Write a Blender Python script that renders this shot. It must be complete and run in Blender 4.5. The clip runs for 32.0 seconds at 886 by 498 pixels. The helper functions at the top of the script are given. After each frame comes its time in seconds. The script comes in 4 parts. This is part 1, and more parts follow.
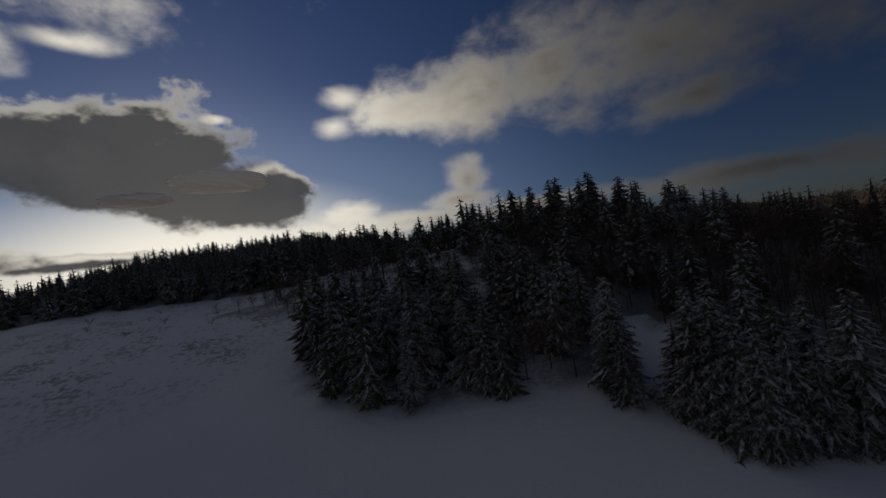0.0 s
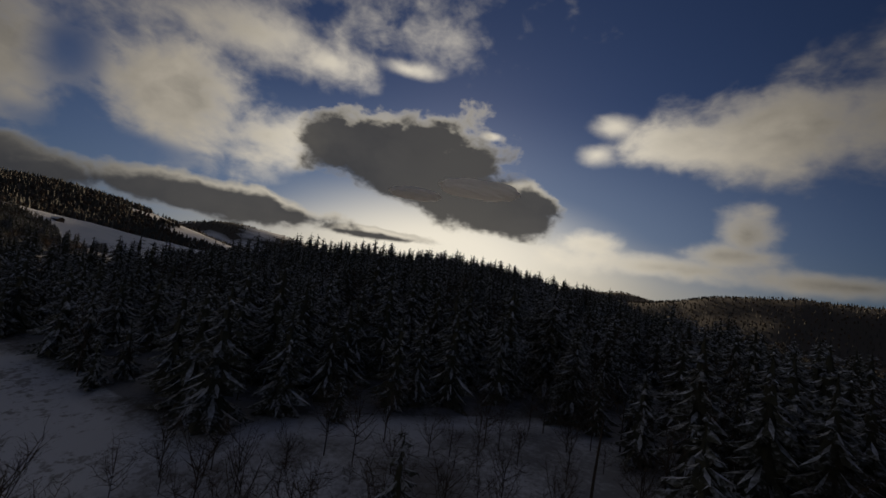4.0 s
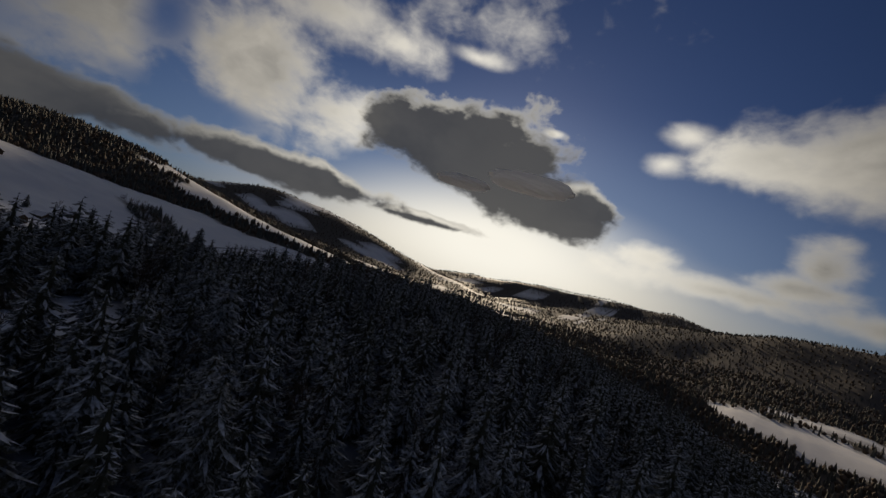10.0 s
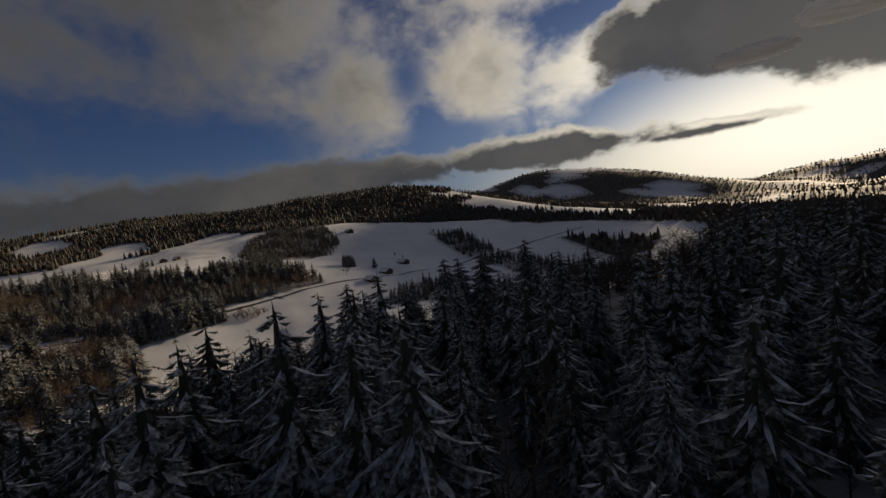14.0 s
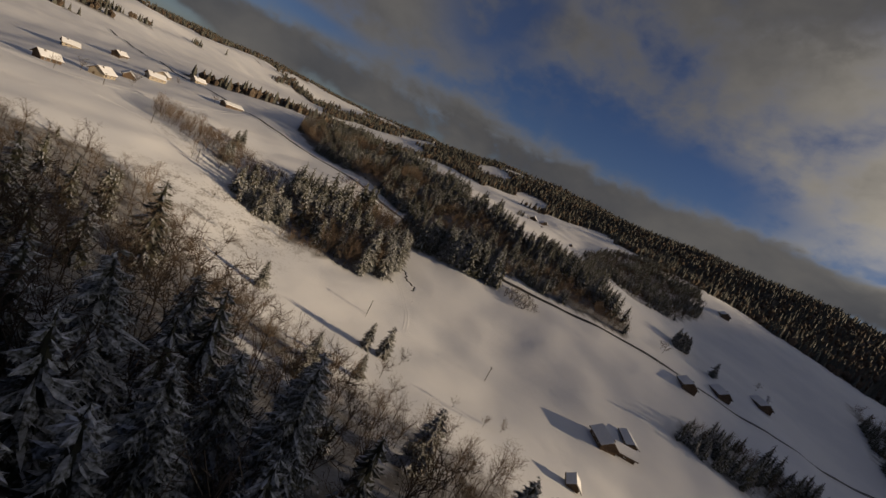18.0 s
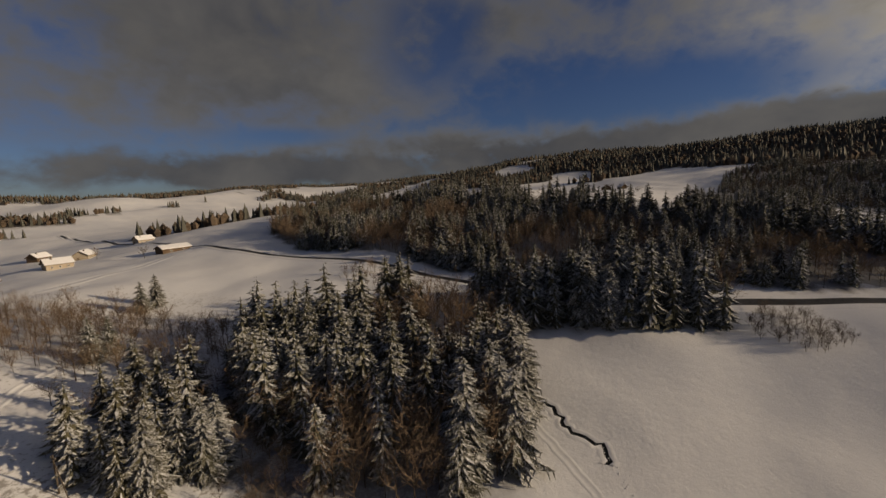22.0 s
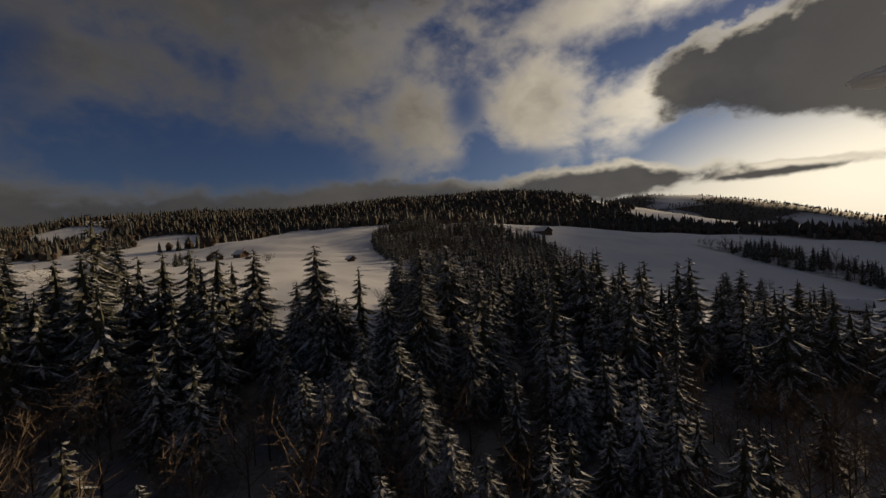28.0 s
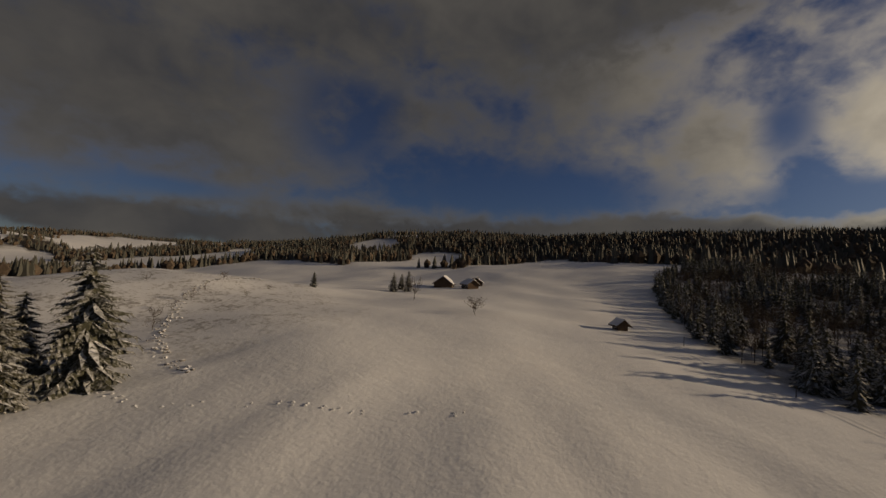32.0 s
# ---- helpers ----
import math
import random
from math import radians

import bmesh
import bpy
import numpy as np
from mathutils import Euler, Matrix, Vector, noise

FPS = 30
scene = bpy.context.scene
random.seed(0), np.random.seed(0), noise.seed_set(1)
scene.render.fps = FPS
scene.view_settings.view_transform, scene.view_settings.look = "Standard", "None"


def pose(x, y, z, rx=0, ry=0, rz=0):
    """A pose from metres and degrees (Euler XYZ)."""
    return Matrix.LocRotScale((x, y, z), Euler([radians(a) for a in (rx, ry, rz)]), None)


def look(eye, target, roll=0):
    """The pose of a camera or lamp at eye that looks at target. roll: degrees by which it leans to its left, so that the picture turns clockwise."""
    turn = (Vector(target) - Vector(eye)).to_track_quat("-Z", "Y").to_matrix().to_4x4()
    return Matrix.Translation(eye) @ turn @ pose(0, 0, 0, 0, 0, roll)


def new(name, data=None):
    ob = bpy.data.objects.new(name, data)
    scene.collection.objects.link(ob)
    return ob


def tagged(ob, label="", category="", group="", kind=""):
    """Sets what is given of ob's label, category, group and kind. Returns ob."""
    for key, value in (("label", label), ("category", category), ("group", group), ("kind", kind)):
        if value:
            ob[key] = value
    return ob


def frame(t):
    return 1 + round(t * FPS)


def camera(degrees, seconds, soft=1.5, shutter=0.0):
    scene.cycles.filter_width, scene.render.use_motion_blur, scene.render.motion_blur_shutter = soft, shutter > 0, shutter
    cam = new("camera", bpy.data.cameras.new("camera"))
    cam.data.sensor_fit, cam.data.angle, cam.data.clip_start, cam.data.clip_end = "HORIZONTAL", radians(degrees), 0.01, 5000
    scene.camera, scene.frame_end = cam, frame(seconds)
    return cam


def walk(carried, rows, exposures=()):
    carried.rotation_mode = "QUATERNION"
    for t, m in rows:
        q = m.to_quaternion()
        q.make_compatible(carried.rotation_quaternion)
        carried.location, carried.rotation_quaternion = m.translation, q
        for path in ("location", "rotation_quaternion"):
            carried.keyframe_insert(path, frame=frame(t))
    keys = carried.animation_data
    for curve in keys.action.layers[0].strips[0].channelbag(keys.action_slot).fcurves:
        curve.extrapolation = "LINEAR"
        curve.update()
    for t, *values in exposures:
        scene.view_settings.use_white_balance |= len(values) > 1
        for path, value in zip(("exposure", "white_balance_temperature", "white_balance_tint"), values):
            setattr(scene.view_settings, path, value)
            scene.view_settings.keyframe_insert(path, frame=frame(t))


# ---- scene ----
cam = camera(94.6, 32.0)
PATH = [
    (0.0, pose(0.01, 75.04, -63.93, 90.94, 8.86, 0.16)),
    (0.5, pose(-0.12, 89.31, -62.31, 90.53, 6.00, -0.13)),
    (1.0, pose(-0.18, 103.82, -60.63, 90.28, 5.22, -1.79)),
    (1.5, pose(-0.28, 118.47, -58.86, 91.93, 2.86, -1.37)),
    (2.0, pose(-0.83, 132.81, -56.90, 94.12, -1.23, 4.74)),
    (2.5, pose(-2.28, 146.31, -54.67, 95.00, -6.02, 14.60)),
    (3.0, pose(-4.71, 158.85, -52.23, 94.34, -8.37, 22.48)),
    (3.5, pose(-7.79, 170.82, -49.76, 93.79, -10.20, 28.51)),
    (5.5, pose(-16.50, 236.00, -31.60, 95.90, -2.67, 35.66)),
    (6.0, pose(-26.22, 249.49, -28.01, 94.70, 1.03, 29.67)),
    (6.5, pose(-36.24, 263.69, -24.50, 93.60, 4.78, 18.03)),
    (7.0, pose(-45.55, 278.61, -21.32, 92.10, 8.49, 5.90)),
    (7.5, pose(-52.59, 293.98, -18.77, 90.40, 11.59, -5.51)),
    (8.0, pose(-56.63, 309.55, -16.93, 89.60, 12.24, -11.87)),
    (8.5, pose(-58.01, 324.68, -16.59, 90.40, 5.84, -9.15)),
    (9.0, pose(-57.80, 338.59, -17.32, 92.20, -1.72, 5.01)),
    (9.5, pose(-57.45, 351.03, -16.81, 94.00, -10.90, 22.24)),
    (10.0, pose(-58.70, 362.28, -16.17, 91.80, -15.80, 37.20)),
    (10.5, pose(-63.13, 372.32, -14.85, 90.70, -20.00, 55.40)),
    (11.0, pose(-71.33, 380.42, -14.28, 88.48, -21.30, 73.53)),
    (11.5, pose(-82.71, 385.84, -14.56, 85.97, -21.32, 85.44)),
    (12.0, pose(-96.55, 388.63, -15.59, 84.08, -14.71, 92.03)),
    (12.5, pose(-110.16, 389.50, -17.09, 83.96, -6.75, 93.18)),
    (13.0, pose(-125.53, 389.30, -18.77, 84.09, 1.86, 89.19)),
    (13.5, pose(-141.81, 388.71, -20.51, 84.87, 7.77, 80.06)),
    (15.5, pose(-170.48, 416.95, -14.73, 82.66, 2.35, 65.20)),
    (16.0, pose(-185.14, 422.37, -16.33, 80.69, -5.14, 74.61)),
    (16.5, pose(-200.29, 426.25, -17.89, 79.57, -12.61, 87.18)),
    (17.0, pose(-216.01, 427.15, -19.27, 78.81, -19.32, 100.65)),
    (17.5, pose(-232.01, 424.04, -20.51, 76.80, -22.43, 118.35)),
    (18.0, pose(-247.89, 416.68, -21.97, 77.82, -26.42, 129.13)),
    (18.5, pose(-263.14, 405.81, -24.04, 77.49, -24.05, 134.43)),
    (19.0, pose(-277.39, 392.83, -26.75, 77.93, -15.64, 134.38)),
    (19.5, pose(-290.56, 379.12, -29.71, 79.07, -8.08, 131.82)),
    (20.0, pose(-302.89, 365.66, -32.39, 80.70, -4.24, 130.30)),
    (20.5, pose(-314.62, 352.81, -34.49, 82.43, -3.24, 132.73)),
    (21.0, pose(-325.87, 340.50, -35.91, 83.09, -3.43, 135.09)),
    (21.5, pose(-336.88, 328.52, -36.70, 82.85, -0.84, 134.91)),
    (22.0, pose(-348.17, 316.86, -36.97, 82.33, 2.29, 130.33)),
    (22.5, pose(-360.33, 305.76, -36.91, 81.88, 4.66, 123.45)),
    (23.0, pose(-373.67, 295.61, -36.59, 82.05, 7.01, 116.76)),
    (23.5, pose(-388.08, 286.64, -36.03, 82.91, 8.58, 110.09)),
    (24.0, pose(-403.27, 278.75, -35.30, 83.32, 8.85, 104.15)),
    (24.5, pose(-418.86, 271.47, -34.47, 84.54, 7.51, 100.34)),
    (26.5, pose(-478.15, 269.54, -39.77, 88.96, 3.62, 93.05)),
    (27.0, pose(-492.53, 268.53, -38.48, 89.17, 4.17, 87.21)),
    (27.5, pose(-506.41, 268.02, -37.20, 88.88, 4.33, 83.45)),
    (28.0, pose(-519.59, 268.22, -35.96, 88.61, 3.89, 81.11)),
    (28.5, pose(-532.23, 268.99, -34.73, 88.42, 3.34, 80.23)),
    (29.0, pose(-544.62, 270.02, -33.48, 88.49, 0.67, 82.42)),
    (29.5, pose(-556.84, 270.84, -32.34, 87.98, -5.17, 89.48)),
    (30.0, pose(-568.68, 270.89, -31.51, 86.60, -10.54, 98.60)),
    (30.5, pose(-579.99, 269.67, -31.08, 85.71, -12.47, 106.00)),
    (31.0, pose(-590.88, 267.07, -30.89, 86.86, -8.05, 106.35)),
    (31.5, pose(-601.55, 263.53, -30.68, 89.54, -3.44, 107.05)),
    (32.0, pose(-612.15, 259.64, -30.36, 92.98, -3.28, 116.58)),
]
EXPOSURES = [(0.0, 0.0, 6250, 10), (2.0, 0.3, 6450, 10), (3.0, 0.05, 6500, 10), (6.0, -0.2, 6550, 10), (7.0, -0.05, 6150, 10), (8.0, 0.22, 6100, 10), (9.0, 0.2, 6050, 10), (11.0, 0.0, 6300, 10), (12.0, 0.2, 6400, 10), (13.0, 0.35, 6450, 10), (16.0, 0.05, 6600, 10), (18.0, 0.62, 6600, 10), (19.0, 0.48, 6600, 10), (20.0, 0.27, 6600, 10), (22.0, 0.52, 6600, 10), (24.0, 0.55, 6400, 10), (27.0, 0.25, 6650, 10), (28.0, 0.15, 6900, 10), (29.0, -0.05, 6800, 10), (30.0, -0.1, 6900, 10), (32.0, 0.0, 6900, 10)]
walk(cam, PATH, EXPOSURES)

# ---------------- world, sun, exposure ----------------
SUN_AZ, SUN_EL = 31.0, 14.0


def node_math(nt, op, a, b=None, c=None):
    n = nt.nodes.new("ShaderNodeMath")
    n.operation = op
    for i, v in enumerate((a, b, c)):
        if v is None:
            continue
        if isinstance(v, (int, float)):
            n.inputs[i].default_value = v
        else:
            nt.links.new(v, n.inputs[i])
    return n.outputs[0]


def node_ramp(nt, v, lo, hi):
    n = nt.nodes.new("ShaderNodeMapRange")
    n.interpolation_type = "SMOOTHSTEP"
    nt.links.new(v, n.inputs["Value"])
    n.inputs["From Min"].default_value, n.inputs["From Max"].default_value = lo, hi
    return n.outputs["Result"]


def node_mix(nt, f, a, b):
    n = nt.nodes.new("ShaderNodeMix")
    n.data_type = "RGBA"
    for sock, v in ((n.inputs[0], f), (n.inputs[6], a), (n.inputs[7], b)):
        if isinstance(v, (int, float)):
            sock.default_value = v
        elif isinstance(v, tuple):
            sock.default_value = (*v, 1)
        else:
            nt.links.new(v, sock)
    return n.outputs[2]


def node_noise(nt, vec, scale, detail=4.0, rough=0.55, dist=0.0):
    n = nt.nodes.new("ShaderNodeTexNoise")
    n.inputs["Scale"].default_value, n.inputs["Detail"].default_value = scale, detail
    n.inputs["Roughness"].default_value, n.inputs["Distortion"].default_value = rough, dist
    if vec is not None:
        nt.links.new(vec, n.inputs["Vector"])
    return n.outputs["Fac"]


def build_world():
    world = bpy.data.worlds.new("winter_sky")
    scene.world = world
    world.use_nodes = True
    nt = world.node_tree
    bg = nt.nodes["Background"]
    sky = nt.nodes.new("ShaderNodeTexSky")
    sky.sky_type, sky.sun_disc = "NISHITA", False
    sky.sun_elevation, sky.sun_rotation = radians(SUN_EL), radians(-SUN_AZ)
    sky.altitude, sky.dust_density = 900.0, 0.6
    tc = nt.nodes.new("ShaderNodeTexCoord")
    d = tc.outputs["Generated"]
    sep = nt.nodes.new("ShaderNodeSeparateXYZ")
    nt.links.new(d, sep.inputs[0])
    az = node_math(nt, "MULTIPLY", node_math(nt, "ARCTAN2", node_math(nt, "MULTIPLY", sep.outputs[0], -1.0), sep.outputs[1]), 57.2958)
    el = node_math(nt, "MULTIPLY", node_math(nt, "ARCSINE", sep.outputs[2]), 57.2958)
    # billows: noise on the sky stretched along the horizon
    mp = nt.nodes.new("ShaderNodeMapping")
    mp.inputs["Scale"].default_value = (1.0, 1.0, 1.5)
    nt.links.new(d, mp.inputs["Vector"])
    v = mp.outputs[0]
    n1 = node_noise(nt, v, 3.0, 5, 0.5, 0.3)
    n2 = node_noise(nt, v, 9.0, 5, 0.52, 0.3)
    n3 = node_noise(nt, v, 26.0, 4, 0.55, 0.3)
    wob = node_math(nt, "ADD", node_math(nt, "MULTIPLY", node_math(nt, "SUBTRACT", n1, 0.5), 2.5),
                    node_math(nt, "ADD", node_math(nt, "MULTIPLY", node_math(nt, "SUBTRACT", n2, 0.5), 1.7), node_math(nt, "MULTIPLY", node_math(nt, "SUBTRACT", n3, 0.5), 0.8)))

    def depth(clouds, lift=0.0):
        """How deep a direction lies inside the nearest of these clouds: below 0 inside, above 0 outside."""
        out = None
        for a, e, ra, re, soft in clouds:
            da = node_math(nt, "DIVIDE", node_math(nt, "WRAP", node_math(nt, "SUBTRACT", az, float(a)), 180.0, -180.0), float(ra))
            de = node_math(nt, "DIVIDE", node_math(nt, "SUBTRACT", el, float(e) + lift), float(re))
            r2 = node_math(nt, "SQRT", node_math(nt, "ADD", node_math(nt, "MULTIPLY", da, da), node_math(nt, "MULTIPLY", de, de)))
            u = node_math(nt, "DIVIDE", node_math(nt, "SUBTRACT", node_math(nt, "ADD", r2, node_math(nt, "MULTIPLY", wob, -0.8)), 1.0), soft)
            out = u if out is None else node_math(nt, "SMOOTH_MIN", out, u, 0.4)
        return out

    pale_d, dark_d = depth(PALE_CLOUDS), depth(DARK_CLOUDS)
    gaps = node_ramp(nt, depth(BLUE_GAPS), 0.7, -0.8)
    pale = node_math(nt, "MULTIPLY", node_ramp(nt, pale_d, 0.5, -0.95), node_math(nt, "SUBTRACT", 1.0, node_math(nt, "MULTIPLY", gaps, 0.9)))
    core = node_ramp(nt, pale_d, 0.0, -1.3)
    dark = node_ramp(nt, dark_d, 0.55, -0.6)
    rims = DARK_CLOUDS[:7]
    sunk = node_ramp(nt, depth(rims, -0.8), 0.55, -0.6)
    # nearness to the sun
    sunv = (-math.sin(radians(SUN_AZ)) * math.cos(radians(SUN_EL)), math.cos(radians(SUN_AZ)) * math.cos(radians(SUN_EL)), math.sin(radians(SUN_EL)))
    dot = nt.nodes.new("ShaderNodeVectorMath")
    dot.operation = "DOT_PRODUCT"
    nt.links.new(d, dot.inputs[0])
    dot.inputs[1].default_value = sunv
    near = node_math(nt, "MULTIPLY", node_math(nt, "ARCCOSINE", node_math(nt, "MINIMUM", dot.outputs["Value"], 0.99999)), 57.2958)
    lit = node_ramp(nt, near, 74.0, 18.0)
    ga = node_math(nt, "DIVIDE", node_math(nt, "SUBTRACT", az, SUN_AZ), 24.0)
    ge = node_math(nt, "DIVIDE", node_math(nt, "SUBTRACT", el, 4.0), 9.0)
    glow = node_ramp(nt, node_math(nt, "SQRT", node_math(nt, "ADD", node_math(nt, "MULTIPLY", ga, ga), node_math(nt, "MULTIPLY", ge, ge))), 1.25, 0.15)
    low = node_ramp(nt, el, 9.0, 1.0)
    # clear sky
    blue = nt.nodes.new("ShaderNodeVectorMath")
    blue.operation = "MULTIPLY"
    nt.links.new(sky.outputs[0], blue.inputs[0])
    blue.inputs[1].default_value = (0.0135, 0.0166, 0.0270)
    clear = node_mix(nt, node_math(nt, "MULTIPLY", node_ramp(nt, near, 58.0, 8.0), node_ramp(nt, el, 26.0, 3.0)), blue.outputs[0], (0.16, 0.21, 0.30))
    clear = node_mix(nt, node_math(nt, "MULTIPLY", low, node_ramp(nt, near, 46.0, 12.0)), clear, (0.60, 0.53, 0.40))
    clear = node_mix(nt, glow, clear, (0.92, 0.85, 0.71))
    # cloud colours
    body = node_math(nt, "SUBTRACT", 1.0, node_math(nt, "MULTIPLY", core, node_ramp(nt, node_math(nt, "ADD", n1, node_math(nt, "MULTIPLY", n2, 0.5)), 1.05, 0.55)))
    pale_col = node_mix(nt, lit, node_mix(nt, body, (0.035, 0.035, 0.037), (0.092, 0.087, 0.081)), node_mix(nt, body, (0.17, 0.155, 0.13), (0.60, 0.535, 0.43)))
    pale_col = node_mix(nt, node_math(nt, "MULTIPLY", node_ramp(nt, near, 38.0, 16.0), 0.8), pale_col, (0.92, 0.84, 0.69))
    dark_body = node_ramp(nt, node_math(nt, "ADD", n1, node_math(nt, "MULTIPLY", n2, 0.5)), 0.5, 1.05)
    dark_col = node_mix(nt, dark_body, (0.040, 0.040, 0.043), (0.078, 0.074, 0.070))
    dark_col = node_mix(nt, node_ramp(nt, near, 14.0, 2.0), dark_col, (0.074, 0.070, 0.065))
    dark_col = node_mix(nt, node_ramp(nt, dark_d, -0.3, 0.4), dark_col, node_mix(nt, lit, (0.066, 0.064, 0.062), (0.30, 0.27, 0.22)))
    col = node_mix(nt, node_math(nt, "MULTIPLY", pale, 0.94), clear, pale_col)
    # the east, away from the sun, lies deeper in shade
    dim = nt.nodes.new("ShaderNodeVectorMath")
    dim.operation = "SCALE"
    nt.links.new(col, dim.inputs[0])
    nt.links.new(node_math(nt, "ADD", node_math(nt, "MULTIPLY", node_ramp(nt, az, -50.0, 20.0), 0.48), node_math(nt, "ADD", node_math(nt, "MULTIPLY", node_ramp(nt, az, -60.0, -120.0), 0.4), 0.52)), dim.inputs["Scale"])
    col = dim.outputs[0]
    # bright upper rims of the dark clouds near the sun
    rim = node_math(nt, "MAXIMUM", node_math(nt, "SUBTRACT", node_ramp(nt, depth(rims), 0.55, -0.6), sunk), 0.0)
    col = node_mix(nt, node_math(nt, "MULTIPLY", dark, 0.97), col, dark_col)
    col = node_mix(nt, node_math(nt, "MULTIPLY", node_math(nt, "MULTIPLY", rim, node_ramp(nt, near, 58.0, 6.0)), 0.9), col, (0.80, 0.73, 0.60))
    nt.links.new(col, bg.inputs[0])
    bg.inputs[1].default_value = 1.0


# azimuth from +y towards -x, elevation, half width, half height in degrees, softness
PALE_CLOUDS = [
    (3, 20.5, 6, 2.8, 0.7), (-7, 21.5, 10, 4.6, 0.8), (-19, 22, 12, 6.5, 0.9), (-30, 20, 11, 6, 0.9), (-34, 14, 8, 2.4, 0.9), (-46, 24, 13, 8, 1.0),
    (10.5, 22.5, 2.4, 1.2, 1.3), (12.5, 19, 2.0, 1.0, 1.4),
    (-5, 10, 2.8, 2.8, 0.8), (-3, 7.5, 5, 1.6, 0.8), (11.5, 7.6, 3.6, 1.8, 0.7), (4, 5.4, 12, 1.6, 0.8), (-14, 5, 12, 1.3, 0.9), (-38, 4.3, 13, 1.5, 0.9), (-56, 3.4, 14, 1.5, 0.9),
    (27, 20.4, 1.7, 0.6, 0.8), (51, 25.5, 7, 2.6, 0.9), (40, 27, 4, 0.9, 1.2), (57, 15, 6, 4.2, 0.7), (66, 17, 9, 6, 0.7), (60, 26, 12, 3.5, 1.0),
    (84, 17, 10, 7.5, 0.8), (98, 25, 26, 9, 0.9), (126, 21, 26, 6, 0.9), (152, 14, 30, 8.5, 0.8), (-160, 22, 40, 18, 0.9), (128, 6.6, 34, 2.6, 0.8), (112, 40, 60, 14, 0.9), (-100, 32, 50, 14, 0.9), (20, 58, 60, 10, 0.9),
]
# blue windows in the overcast of the west
BLUE_GAPS = [(108, 11.2, 16, 2.4, 0.8), (131, 20, 7, 6, 0.9), (170, 4.6, 12, 1.8, 0.9), (152, 8.0, 7, 1.1, 0.9), (49, 10.4, 5, 1.3, 0.9), (77, 17.5, 2.4, 3.2, 0.9), (72, 10, 6, 1.2, 0.9)]
DARK_CLOUDS = [
    (42, 16.0, 10, 5.2, 0.4), (34, 15.8, 10, 6.8, 0.4), (25, 11.4, 8.5, 3.4, 0.4), (62, 6.0, 18, 1.9, 0.45), (42, 5.2, 8, 0.9, 0.5), (84, 5.6, 18, 2.3, 0.5), (112, 4.6, 30, 3.2, 0.5),
    (38, 12.4, 8, 2.6, 0.5), (150, 3.6, 26, 2.6, 0.6), (140, 30, 26, 5, 0.9), (104, 33, 30, 7, 0.9), (156, 21, 16, 7, 1.0),
]
build_world()

sun = new("sun", bpy.data.lights.new("sun", "SUN"))
sun.data.energy, sun.data.angle, sun.data.color = 2.7, radians(0.8), (1.0, 0.78, 0.52)
sun.matrix_world = look((0, 0, 400), (0 + math.sin(radians(SUN_AZ)) * 1000, -math.cos(radians(SUN_AZ)) * 1000, 400 - 1000 * math.tan(radians(SUN_EL))))


# ---------------- materials ----------------
def material(name, rough=0.8):
    m = bpy.data.materials.new(name)
    m.use_nodes = True
    nt = m.node_tree
    b = nt.nodes["Principled BSDF"]
    b.inputs["Roughness"].default_value = rough
    b.inputs["Specular IOR Level"].default_value = 0.2
    return m, nt, b


def world_place(nt, scale=1.0):
    g = nt.nodes.new("ShaderNodeNewGeometry")
    return g.outputs["Position"]


def set_bump(nt, b, height, strength, distance):
    n = nt.nodes.new("ShaderNodeBump")
    n.inputs["Strength"].default_value, n.inputs["Distance"].default_value = strength, distance
    nt.links.new(height, n.inputs["Height"])
    nt.links.new(n.outputs[0], b.inputs["Normal"])


def mat_two(name, a, c, scale, rough=0.8, bump=0.0, dist=0.02, detail=5):
    """Two colours through noise at two scales."""
    m, nt, b = material(name, rough)
    p = world_place(nt)
    n1, n2 = node_noise(nt, p, scale, detail), node_noise(nt, p, scale * 0.11, 3)
    f = node_math(nt, "ADD", node_math(nt, "MULTIPLY", n1, 0.6), node_math(nt, "MULTIPLY", n2, 0.4))
    nt.links.new(node_mix(nt, node_ramp(nt, f, 0.36, 0.64), a, c), b.inputs["Base Color"])
    if bump:
        set_bump(nt, b, n1, bump, dist)
    return m


